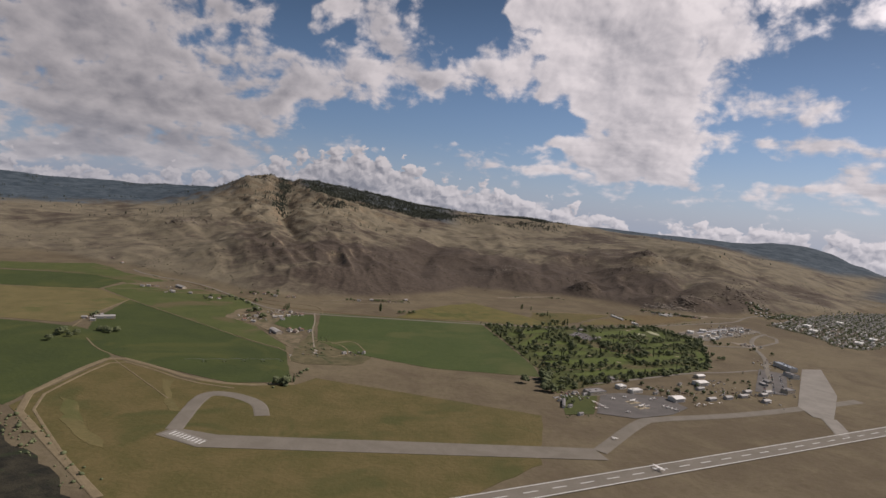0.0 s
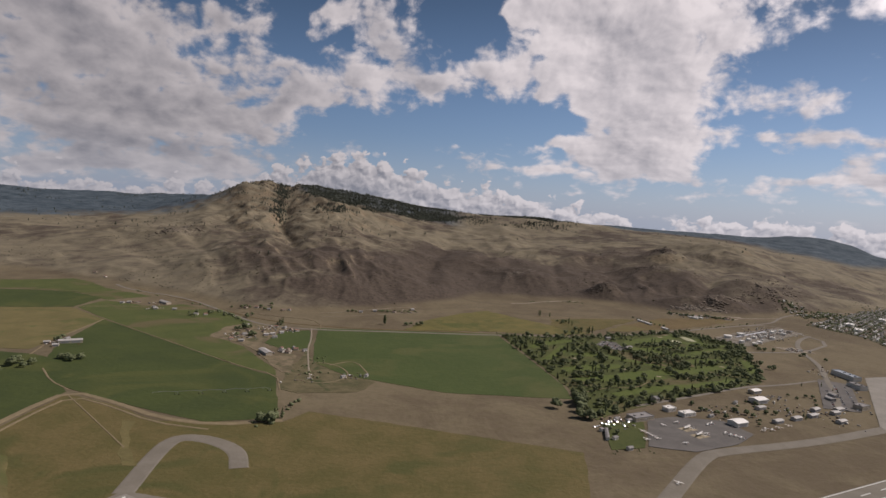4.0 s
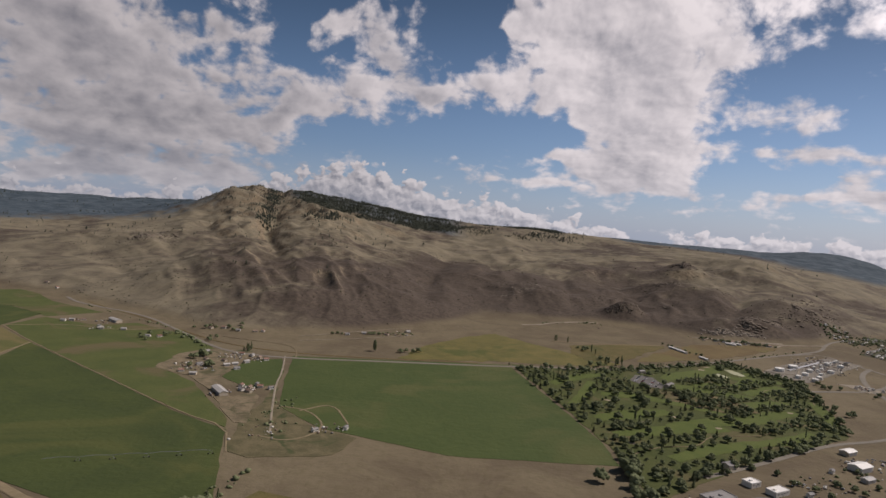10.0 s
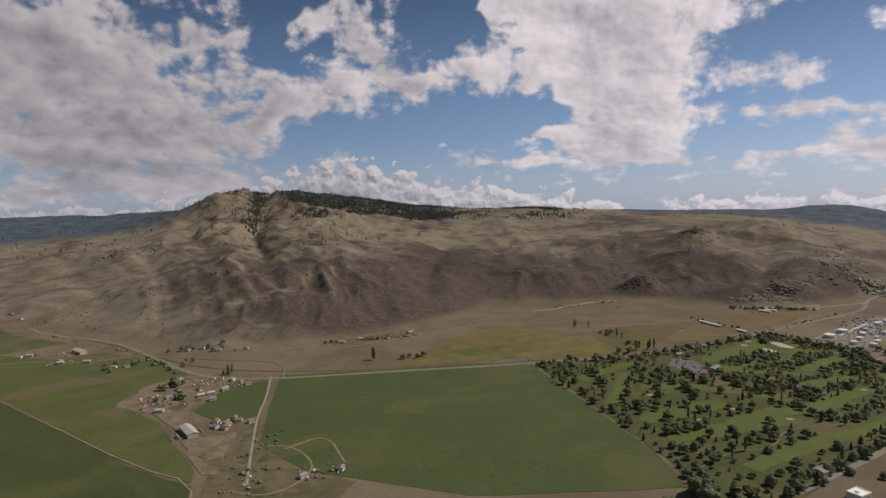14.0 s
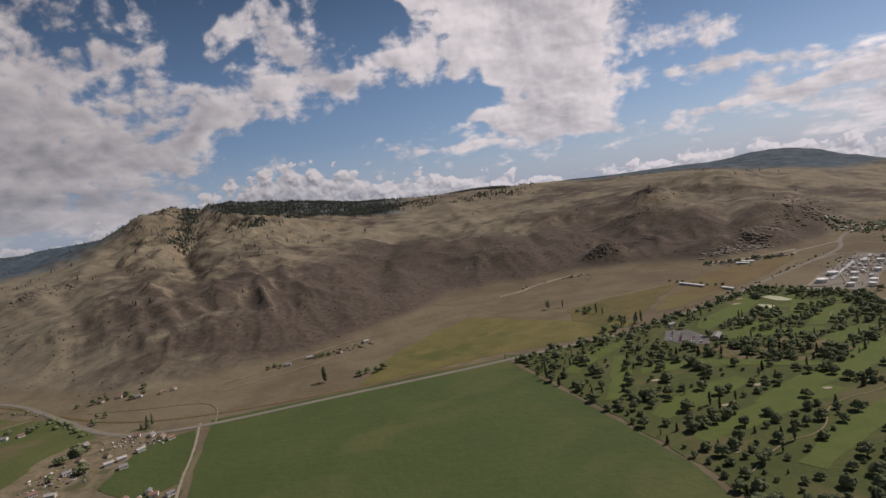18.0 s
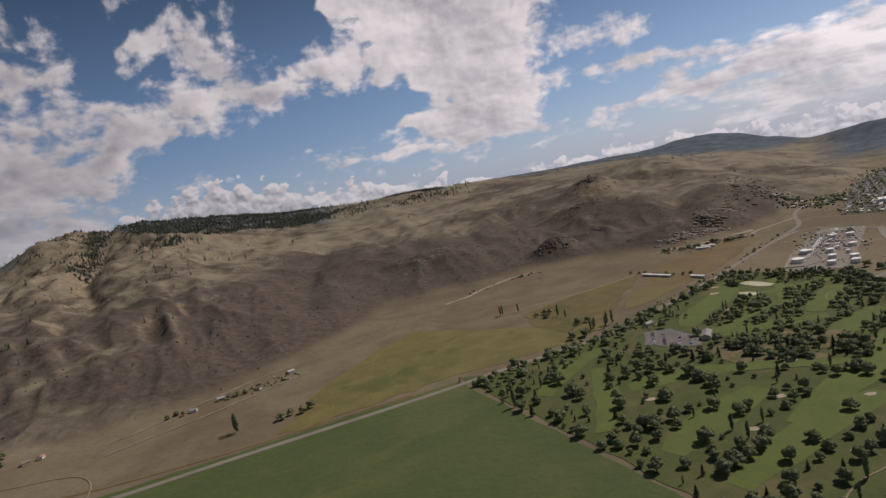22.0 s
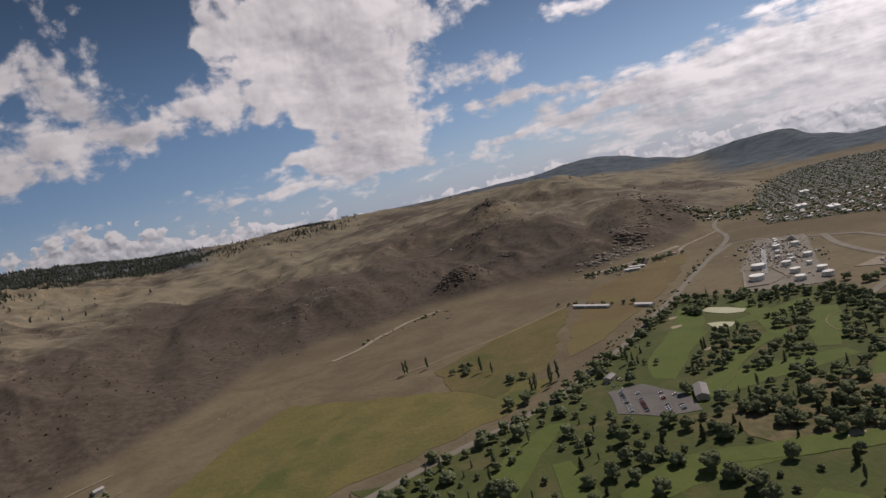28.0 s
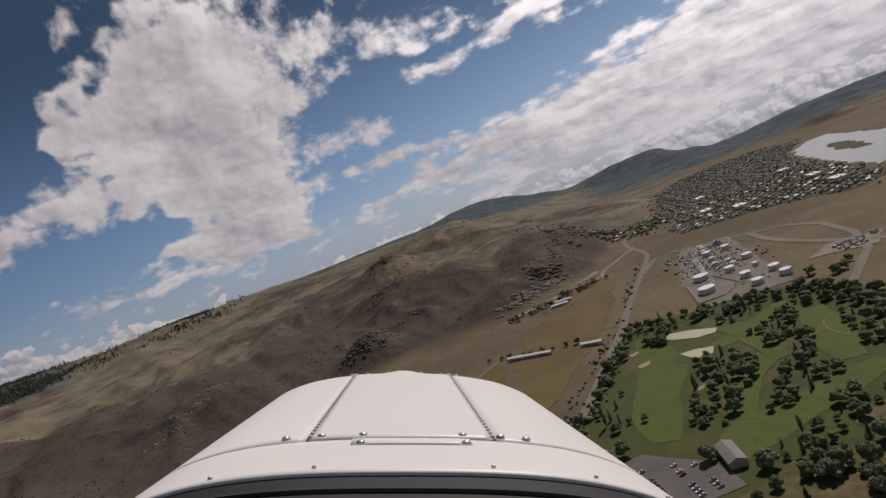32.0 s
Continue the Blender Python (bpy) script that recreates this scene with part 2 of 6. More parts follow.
# ---- materials ----
def material(name, rough=0.85, metal=0.0, spec=0.3):
    """An empty principled material: its graph, the shader and a place vector in metres."""
    m = bpy.data.materials.new(name)
    m.use_nodes = True
    g = Graph(m.node_tree)
    shader = m.node_tree.nodes["Principled BSDF"]
    shader.inputs["Roughness"].default_value, shader.inputs["Metallic"].default_value = rough, metal
    shader.inputs["Specular IOR Level"].default_value = spec
    place = m.node_tree.nodes.new("ShaderNodeNewGeometry").outputs["Position"]
    return m, g, shader, place


def bumped(g, shader, height, strength=0.5, distance=0.5):
    n = g.node("ShaderNodeBump", Strength=strength, Distance=distance, Height=height)
    g.tree.links.new(n.outputs[0], shader.inputs["Normal"])


def mottled(name, low, high, size, rough=0.9, spec=0.15, fine=None, bump=0.0, metal=0.0, third=None):
    """Two tones that change at two scales: size is the broad one, in metres."""
    m, g, shader, place = material(name, rough, metal, spec)
    broad = g.noise(place, 1.0 / size, 4.0, 0.6, 0.4)
    small = g.noise(place, 1.0 / (fine or size / 9.0), 5.0, 0.65)
    fac = g.remap(g.math("MULTIPLY_ADD", broad, 0.6, g.math("MULTIPLY", small, 0.4)), 0.36, 0.64)
    colour = g.mix(fac, low, high)
    if third:
        colour = g.mix(g.remap(g.noise(place, 0.45 / size, 3.0, 0.6, 0.8), 0.52, 0.66), colour, third)
    g.plug(shader.inputs["Base Color"], colour)
    if bump:
        bumped(g, shader, small, bump, (fine or size / 9.0) * 0.5)
    return m


def painted(name, colour, rough=0.5, metal=0.0, spread=0.12, size=3.0):
    """Paint, sheet or plaster with faint blotches and object-to-object variation."""
    m, g, shader, place = material(name, rough, metal, 0.4)
    n = g.noise(place, 1.0 / size, 5.0, 0.6)
    r = g.tree.nodes.new("ShaderNodeObjectInfo").outputs["Random"]
    k = g.math("ADD", g.math("MULTIPLY_ADD", n, 2 * spread, 1 - spread), g.math("MULTIPLY_ADD", r, spread, -spread / 2))
    g.plug(shader.inputs["Base Color"], g.mix(1.0, colour, g.join(k, k, k), "MULTIPLY"))
    return m


# ---- plan of the land ----
CENTRE = (0.0, 450.0)
AZ = (-180, -90, -60, -43, -38, -32, -25, -20.5, -18.3, -16, -12, -8, -3, 3, 8, 13, 19, 22, 25, 27, 30, 32, 34, 36.5, 39, 41, 43, 45.9, 47, 47.9, 49.2, 51, 54, 62, 90, 180)
FOOT = (2600, 1900, 1700, 1620, 1350, 1123, 939, 920, 920, 922, 935, 968, 1060, 1200, 1265, 1334, 1328, 1330, 1336, 1345, 1380, 1440, 1570, 1710, 1890, 2130, 2400, 2500, 2500, 2500, 2500, 2450, 2400, 2300, 2300, 2600)
RIM = (4300,) * 23 + (4100, 3900, 3800, 3650, 3600, 3600, 3600, 3600, 3400, 3100, 3050, 3100, 4300)
LOW = (10, 15, 20, 20, 24, 34, 56, 66, 62, 70, 72, 64, 44, 34, 40, 56, 60, 60, 58, 54, 46, 40, 32, 22, 8, 5, 5, 8, 8, 8, 6, 8, 10, 12, 10, 10)
MIDDLE = (30, 60, 70, 62, 62, 82, 128, 162, 146, 168, 152, 124, 106, 100, 104, 112, 128, 138, 140, 132, 106, 100, 82, 50, 14, 8, 10, 20, 18, 16, 10, 14, 22, 26, 40, 30)
CREST = (70, 130, 170, 130, 118, 125, 205, 304, 286, 316, 282, 243, 204, 190, 186, 176, 156, 150, 142, 128, 106, 96, 74, 44, 20, 26, 34, 52, 40, 36, 18, 22, 36, 40, 80, 70)
BACK = (120, 200, 215, 212, 205, 205, 222, 250, 250, 250, 240, 220, 190, 190, 190, 180, 168, 168, 170, 168, 188, 186, 164, 104, 66, 82, 94, 88, 46, 34, 4, 14, 42, 46, 90, 120)
# ravines that run down the hill front: azimuth, lean per kilometre, width in degrees, depth, nearest and farthest radius
RAVINES = (
    (-18.4, 0.5, 0.75, 26, 1500, 3450), (-23.6, -1.2, 0.8, 14, 1100, 3000), (-9.6, 1.2, 1.1, 10, 1000, 2300), (-20.8, -0.6, 0.6, 10, 1000, 2400), (-28.5, -1.5, 1.0, 12, 1150, 2600),
    (-6.0, 1.8, 0.9, 14, 1020, 2300), (-1.5, 2.0, 1.0, 14, 1100, 2700), (10.5, -1.0, 0.6, 12, 1300, 2000), (16.8, 1.0, 0.7, 10, 1350, 2300), (27.2, 1.4, 0.7, 12, 1360, 2400), (31.5, 1.8, 0.7, 10, 1400, 2300), (-34, -2.0, 1.2, 10, 1300, 2800),
)


def lattice(ix, iy, seed):
    """Hash of whole-number places to 0..1."""
    h = (ix.astype(np.int64) * 374761393 + iy.astype(np.int64) * 668265263 + seed * 974711) & 0x7FFFFFFF
    h = ((h ^ (h >> 13)) * 1274126177) & 0x7FFFFFFF
    return ((h ^ (h >> 16)) & 0xFFFF) / 65535.0


def value_noise(x, y, seed):
    ix, iy = np.floor(x), np.floor(y)
    fx, fy = x - ix, y - iy
    fx, fy = fx * fx * fx * (fx * (fx * 6 - 15) + 10), fy * fy * fy * (fy * (fy * 6 - 15) + 10)
    a, b = lattice(ix, iy, seed), lattice(ix + 1, iy, seed)
    c, d = lattice(ix, iy + 1, seed), lattice(ix + 1, iy + 1, seed)
    return (a + (b - a) * fx) * (1 - fy) + (c + (d - c) * fx) * fy


def fractal(x, y, size, octaves=5, seed=1, ridged=False):
    total, weight, scale = 0.0, 1.0, 1.0 / size
    whole = 0.0
    for n in range(octaves):
        c, s = math.cos(0.7 * n), math.sin(0.7 * n)
        v = value_noise((x * c - y * s) * scale + 17.3 * n, (x * s + y * c) * scale - 9.1 * n, seed + n)
        total = total + weight * (1 - np.abs(2 * v - 1) if ridged else v)
        whole += weight
        weight *= 0.5
        scale *= 2.03
    return total / whole


def smooth_table(az, values):
    """Values of a table over azimuth, with eased steps between its entries."""
    xs = np.array(AZ, float)
    k = np.clip(np.searchsorted(xs, az, side="right") - 1, 0, len(xs) - 2)
    v = np.array(values, float)
    f = (az - xs[k]) / (xs[k + 1] - xs[k])
    slope = np.gradient(v, xs)
    h = xs[k + 1] - xs[k]
    f2, f3 = f * f, f * f * f
    return (2 * f3 - 3 * f2 + 1) * v[k] + (f3 - 2 * f2 + f) * h * slope[k] * 0.6 + (3 * f2 - 2 * f3) * v[k + 1] + (f3 - f2) * h * slope[k + 1] * 0.6


# single knolls and bluffs: x, y, radius, height
KNOLLS = (
    (390, 1835, 48, 26), (425, 1850, 40, 14), (759, 2425, 90, 50), (610, 2140, 110, 26), (590, 1715, 90, 26), (690, 1760, 80, 22),
    (190, 1990, 120, 22), (860, 1900, 120, 24), (330, 2500, 160, 24), (60, 2250, 170, 22), (-150, 1650, 120, 20), (-330, 1520, 120, 16),
    (-640, 1800, 200, 20), (-975, 2204, 160, 26), (1010, 2500, 180, 30), (-1250, 2300, 260, 24),
)


def land(x, y):
    """Height of the ground in metres at arrays of places."""
    dx, dy = x - CENTRE[0], y - CENTRE[1]
    az, r = np.degrees(np.arctan2(dx, dy)), np.hypot(dx, dy)
    warp = (fractal(x, y, 420, 3, 31) - 0.5)
    foot, rim = smooth_table(az, FOOT), smooth_table(az, RIM)
    foot = foot + (fractal(x, y, 260, 3, 77) - 0.5) * 60
    s = np.clip((r - foot) / (rim - foot), -1, 1.2)
    far = np.clip((s - 0.62) / 0.3, 0, 1)
    az_w = np.clip(az + warp * 4.0 * np.clip((r - 1100) / 900, 0, 1) * (1 - far), -180, 180)
    levels = [smooth_table(az_w, t) for t in (LOW, MIDDLE, CREST, BACK)]
    at = (0.0, 0.16, 0.45, 0.72, 1.0)
    rows = [0 * s] + levels
    z = np.zeros_like(s)
    for n in range(4):
        f = np.clip((s - at[n]) / (at[n + 1] - at[n]), 0, 1)
        e = f * f * (3 - 2 * f) * 0.55 + f * 0.45
        z = np.where(s >= at[n], rows[n] + (rows[n + 1] - rows[n]) * e, z)
    z = np.where(s > 1.0, rows[4], z)
    on = np.clip(s / 0.10, 0, 1)
    on = on * on * (3 - 2 * on)
    steep = np.clip(levels[2] / 200, 0.35, 1.6)
    # gullies that run down the slope, and broken rocky relief
    across = az * 18 + warp * 160
    gully = fractal(across, r * 0.22, 70, 3, 5, True)
    broad = fractal(x, y, 430, 4, 11, True)
    rocky = fractal(x, y, 90, 5, 23, True)
    crag = np.clip((levels[2] - 190) / 90, 0.12, 1) * np.clip((s - 0.2) * 3, 0.25, 1)
    z = z + on * (1 - far * np.where(az > 10, 0.5, 0.25)) * steep * (1 + 0.9 * np.clip((az - 12) / 8, 0, 1) * np.clip((0.5 - s) / 0.15, 0, 1)) * ((gully - 0.62) * 22 + (broad - 0.62) * 42) + on * crag * (rocky - 0.6) * (36 + 34 * np.clip((az + 27) / 3, 0, 1) * np.clip((-9 - az) / 4, 0, 1) * np.clip((s - 0.16) / 0.1, 0, 1) * np.clip((0.66 - s) / 0.12, 0, 1))
    for ra, lean, wide, deep, near, end in RAVINES:
        off = (az + warp * 3.0 - ra - lean * (r - 2200) / 1000) / wide
        z = z - on * (0.42 + 0.33 * np.clip((r - 1500) / 500, 0, 1)) * deep * np.exp(-np.abs(off) ** 1.5) * np.clip((r - near) / 250, 0, 1) * np.clip((end - r) / 300, 0, 1)
    for kx, ky, kr, kh in KNOLLS:
        d2 = ((x - kx) ** 2 + (y - ky) ** 2) / kr**2
        z = z + kh * np.exp(-d2 * 1.6) * (0.7 + 0.6 * rocky)
    # the valley bottom is level
    z = np.where(s > 0, np.maximum(z, 0) * np.clip(s / 0.03, 0, 1), 0.0)
    # behind the last skyline the land falls away
    return z - np.maximum(r - rim, 0) * 0.16


def grid_mesh(name, px, py, pz, closed=False):
    rows, cols = px.shape
    me = bpy.data.meshes.new(name)
    verts = np.stack([px, py, pz], -1).reshape(-1, 3)
    i, j = np.meshgrid(np.arange(rows - 1), np.arange(cols if closed else cols - 1), indexing="ij")
    k = (j + 1) % cols
    faces = np.stack([i * cols + j, i * cols + k, (i + 1) * cols + k, (i + 1) * cols + j], -1).reshape(-1, 4)[:, ::-1]
    me.vertices.add(len(verts))
    me.vertices.foreach_set("co", verts.ravel())
    me.loops.add(faces.size)
    me.loops.foreach_set("vertex_index", faces.ravel().astype(np.int32))
    me.polygons.add(len(faces))
    me.polygons.foreach_set("loop_start", np.arange(0, faces.size, 4, dtype=np.int32))
    me.polygons.foreach_set("use_smooth", np.ones(len(faces), bool))
    me.update(calc_edges=True)
    return me


def ground_material():
    """Dry grass in the valley, sage and bunch grass on the hills, bare rock on steep faces, pines towards the summits.
    A cloud's shade and distance haze are put into the colour.
    """
    m, g, shader, place = material("dry_grassland", 0.95, 0.0, 0.1)
    x, y, z = g.split(place)
    normal = m.node_tree.nodes.new("ShaderNodeNewGeometry").outputs["Normal"]
    steep = g.math("SUBTRACT", 1.0, g.split(normal)[2])
    broad = g.noise(place, 1 / 420.0, 5.0, 0.6, 0.6)
    mid = g.noise(place, 1 / 70.0, 5.0, 0.65, 0.4)
    small = g.noise(place, 1 / 9.0, 5.0, 0.7)
    tiny = g.noise(place, 1 / 3.0, 3.0, 0.7)
    grass = g.mix(g.remap(mid, 0.3, 0.7), (0.146, 0.126, 0.090), (0.212, 0.182, 0.124))
    sage_shade = g.mix(g.remap(small, 0.3, 0.7), (0.059, 0.046, 0.037), (0.100, 0.080, 0.062))
    # middle of the hill front: cloud shade painted in dark sage; bunch grass the rest
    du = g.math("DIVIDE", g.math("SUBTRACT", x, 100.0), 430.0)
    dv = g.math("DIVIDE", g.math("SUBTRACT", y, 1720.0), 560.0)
    # ellipse that masks the painted cloud shade
    brush_or_shade = g.math("EXPONENT", g.math("MULTIPLY", g.math("ADD", g.math("MULTIPLY", du, du), g.math("MULTIPLY", dv, dv)), -1.0))
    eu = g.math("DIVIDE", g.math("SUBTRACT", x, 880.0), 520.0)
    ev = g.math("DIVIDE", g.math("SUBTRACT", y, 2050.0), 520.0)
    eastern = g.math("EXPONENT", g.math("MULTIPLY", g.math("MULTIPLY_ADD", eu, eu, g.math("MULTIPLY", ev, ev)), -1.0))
    brush_or_shade = g.math("MULTIPLY_ADD", eastern, 0.2, brush_or_shade)
    cover = g.math("SUBTRACT", g.math("MULTIPLY_ADD", broad, 0.75, g.math("MULTIPLY", mid, 0.35)), g.math("MULTIPLY", brush_or_shade, 0.46))
    hill = g.mix(g.remap(cover, 0.40, 0.58), sage_shade, grass)
    rock = g.mix(g.remap(small, 0.3, 0.7), (0.115, 0.088, 0.062), (0.275, 0.222, 0.145))
    crags = g.math("MULTIPLY", g.remap(g.math("ADD", steep, g.math("MULTIPLY_ADD", small, 0.26, -0.13)), 0.08, 0.24), g.remap(g.math("MULTIPLY_ADD", mid, 60.0, z), 70.0, 130.0, 0.12, 1.0))
    hill = g.mix(crags, hill, rock)
    hill = g.mix(g.math("MULTIPLY", g.remap(tiny, 0.5, 0.72), 0.4), hill, (0.05, 0.046, 0.030))
    # forest on the far ranges, tinted with distance haze
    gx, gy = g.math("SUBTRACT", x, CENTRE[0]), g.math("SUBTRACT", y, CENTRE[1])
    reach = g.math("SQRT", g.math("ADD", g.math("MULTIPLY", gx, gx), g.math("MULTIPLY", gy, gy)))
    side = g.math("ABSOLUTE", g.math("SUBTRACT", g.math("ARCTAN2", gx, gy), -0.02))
    hazy_woods = g.math("MULTIPLY", g.remap(g.math("MULTIPLY_ADD", mid, 260.0, g.math("MULTIPLY_ADD", side, 700.0, reach)), 3850.0, 4150.0), g.remap(z, 40.0, 75.0))
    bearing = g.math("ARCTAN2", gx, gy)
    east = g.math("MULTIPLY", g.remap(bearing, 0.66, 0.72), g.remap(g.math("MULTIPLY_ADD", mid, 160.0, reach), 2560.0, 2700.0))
    hazy_woods = g.math("MAXIMUM", hazy_woods, east)
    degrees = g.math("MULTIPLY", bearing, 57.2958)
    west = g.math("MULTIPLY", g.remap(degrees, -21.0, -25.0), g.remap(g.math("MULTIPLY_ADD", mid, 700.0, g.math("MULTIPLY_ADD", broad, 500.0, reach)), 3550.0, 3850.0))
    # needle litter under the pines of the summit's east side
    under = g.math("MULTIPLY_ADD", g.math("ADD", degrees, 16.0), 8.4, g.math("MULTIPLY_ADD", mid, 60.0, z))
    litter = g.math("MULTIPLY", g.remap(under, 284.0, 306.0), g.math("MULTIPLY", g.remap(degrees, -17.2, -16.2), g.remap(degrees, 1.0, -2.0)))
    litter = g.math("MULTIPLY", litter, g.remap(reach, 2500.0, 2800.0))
    hazy_woods = g.math("MAXIMUM", hazy_woods, g.math("MAXIMUM", west, g.math("MULTIPLY", litter, 0.75)))
    # the blue in both forest tones is haze put into the colour
    hill = g.mix(hazy_woods, hill, g.mix(g.remap(g.math("MULTIPLY_ADD", small, 0.35, g.math("MULTIPLY", mid, 0.65)), 0.36, 0.64), (0.040, 0.058, 0.072), (0.088, 0.112, 0.130)))
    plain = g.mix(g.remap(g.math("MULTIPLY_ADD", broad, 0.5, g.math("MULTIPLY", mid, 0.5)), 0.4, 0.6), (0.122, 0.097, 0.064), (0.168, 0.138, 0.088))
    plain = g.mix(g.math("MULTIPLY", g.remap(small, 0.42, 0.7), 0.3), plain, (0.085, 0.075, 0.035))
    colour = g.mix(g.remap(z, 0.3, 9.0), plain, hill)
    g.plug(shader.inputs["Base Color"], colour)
    bumped(g, shader, g.math("MULTIPLY_ADD", mid, 3.0, small), 0.45, 2.0)
    return m


def build_ground():
    fine = np.arange(-62, 78, 0.22)
    coarse = np.concatenate([np.arange(78, 298, 4.0)])
    az = np.radians(np.concatenate([fine, coarse]))
    r = np.concatenate([np.linspace(2, 860, 40), np.linspace(868, 2000, 190), 2000 * (4500 / 2000) ** np.linspace(0.004, 1, 190)])
    rr, aa = np.meshgrid(r, az, indexing="ij")
    px, py = CENTRE[0] + rr * np.sin(aa), CENTRE[1] + rr * np.cos(aa)
    me = grid_mesh("ground", px, py, land(px, py), True)
    ob = new("ground", me)
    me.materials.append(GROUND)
    return tagged(ob, "dry brown grassland valley rising into bare hills", "ground", kind="structure")


GROUND = ground_material()
ground = build_ground()

# ---- helpers for things ----
def finish(bm, name, mat, smooth=False):
    me = bpy.data.meshes.new(name)
    bm.normal_update()
    bm.to_mesh(me)
    bm.free()
    for m in mat if isinstance(mat, (list, tuple)) else (mat,):
        me.materials.append(m)
    if smooth:
        me.polygons.foreach_set("use_smooth", np.ones(len(me.polygons), bool))
    return me


def part(name, bm, mat, parent, label="", smooth=False):
    ob = new(name, finish(bm, name, mat, smooth))
    ob.parent = parent
    return tagged(ob, label)


def root(name, label, category, group="", at=None):
    ob = new(name)
    ob.empty_display_size = 0.5
    tagged(ob, label, category, group)
    if at is not None:
        ob.matrix_basis = at
    return ob


def box(bm, x0, y0, z0, x1, y1, z1, turn=0.0):
    m = Matrix.Translation(((x0 + x1) / 2, (y0 + y1) / 2, (z0 + z1) / 2)) @ Matrix.Rotation(turn, 4, "Z") @ Matrix.Diagonal((x1 - x0, y1 - y0, z1 - z0, 1))
    bmesh.ops.create_cube(bm, size=1.0, matrix=m)


def lathe(bm, rings, segments=12, m=Matrix(), cap=True):
    """A turned solid from rings of (radius, height)."""
    loops = []
    for r, z in rings:
        loops.append([bm.verts.new(m @ Vector((r * math.cos(2 * math.pi * k / segments), r * math.sin(2 * math.pi * k / segments), z))) for k in range(segments)])
    for a, b in zip(loops, loops[1:]):
        for k in range(segments):
            bm.faces.new((a[k], a[(k + 1) % segments], b[(k + 1) % segments], b[k]))
    if cap:
        bm.faces.new(loops[0][::-1])
        bm.faces.new(loops[-1])


def loft(bm, sections, cap=True):
    """A skin over closed sections, each a list of points of one length."""
    loops = [[bm.verts.new(p) for p in sec] for sec in sections]
    n = len(loops[0])
    for a, b in zip(loops, loops[1:]):
        for k in range(n):
            bm.faces.new((a[k], a[(k + 1) % n], b[(k + 1) % n], b[k]))
    if cap:
        bm.faces.new(loops[0][::-1])
        bm.faces.new(loops[-1])


def uneven(points, step=14.0, amount=1.2, seed=1):
    """A closed outline with more corners and a slightly wandering edge."""
    rng, out = random.Random(seed), []
    for (ax, ay), (bx, by) in zip(points, points[1:] + points[:1]):
        n = max(1, int(math.hypot(bx - ax, by - ay) / step))
        for k in range(n):
            f = k / n
            out.append((ax + (bx - ax) * f + rng.uniform(-amount, amount), ay + (by - ay) * f + rng.uniform(-amount, amount)))
    return out


def patch(name, points, z, mat, label, category, amount=1.2, thick=0.25):
    """A level sheet of ground with a low edge."""
    bm = bmesh.new()
    pts = uneven(list(points), 14.0, amount, len(name) + int(abs(points[0][0])))
    face = bm.faces.new([bm.verts.new((x, y, z)) for x, y in pts])
    if face.calc_area() and face.normal.z < 0:
        bmesh.ops.reverse_faces(bm, faces=[face])
    bm.normal_update()
    if face.normal.z < 0:
        bmesh.ops.reverse_faces(bm, faces=[face])
    rim = bmesh.ops.extrude_edge_only(bm, edges=bm.edges[:])
    bmesh.ops.translate(bm, verts=[v for v in rim["geom"] if isinstance(v, bmesh.types.BMVert)], vec=(0, 0, -thick))
    bmesh.ops.triangulate(bm, faces=[f for f in bm.faces if len(f.verts) > 4])
    ob = new(name, finish(bm, name, mat))
    return tagged(ob, label, category, kind="structure")


def smoothed(points, rounds=2):
    for _ in range(rounds):
        out = [points[0]]
        for a, b in zip(points, points[1:]):
            out += [(a[0] * 0.75 + b[0] * 0.25, a[1] * 0.75 + b[1] * 0.25), (a[0] * 0.25 + b[0] * 0.75, a[1] * 0.25 + b[1] * 0.75)]
        points = out + [points[-1]]
    return points


def strip(name, points, width, z, mat, label, category, rounds=2, onland=False):
    """A road along a line, with a crowned top and sloping shoulders."""
    pts = smoothed(list(points), rounds)
    if onland:
        dense = []
        for a, b in zip(pts, pts[1:]):
            n = max(1, int(math.dist(a, b) / 8))
            dense += [(a[0] + (b[0] - a[0]) * k / n, a[1] + (b[1] - a[1]) * k / n) for k in range(n)]
        pts = dense + [pts[-1]]
    bm, rows = bmesh.new(), []
    for k, (x, y) in enumerate(pts):
        a, b = pts[max(k - 1, 0)], pts[min(k + 1, len(pts) - 1)]
        d = Vector((b[0] - a[0], b[1] - a[1], 0)).normalized()
        s = Vector((-d.y, d.x, 0)) * width / 2
        row = []
        for f, dz in ((1.25, -0.28), (1.0, 0.0), (0.0, 0.06), (-1.0, 0.0), (-1.25, -0.28)):
            v = Vector((x, y, z + dz)) + s * f
            if onland:
                v.z += float(land(np.array([v.x]), np.array([v.y]))[0]) + 0.5
            row.append(bm.verts.new(v))
        rows.append(row)
    for p, q in zip(rows, rows[1:]):
        for k in range(4):
            bm.faces.new((p[k], p[k + 1], q[k + 1], q[k]))
    ob = new(name, finish(bm, name, mat))
    return tagged(ob, label, category, kind="structure")


def inside(x, y, poly):
    hit = False
    for (ax, ay), (bx, by) in zip(poly, poly[1:] + poly[:1]):
        if (ay > y) != (by > y) and x < (bx - ax) * (y - ay) / (by - ay) + ax:
            hit = not hit
    return hit


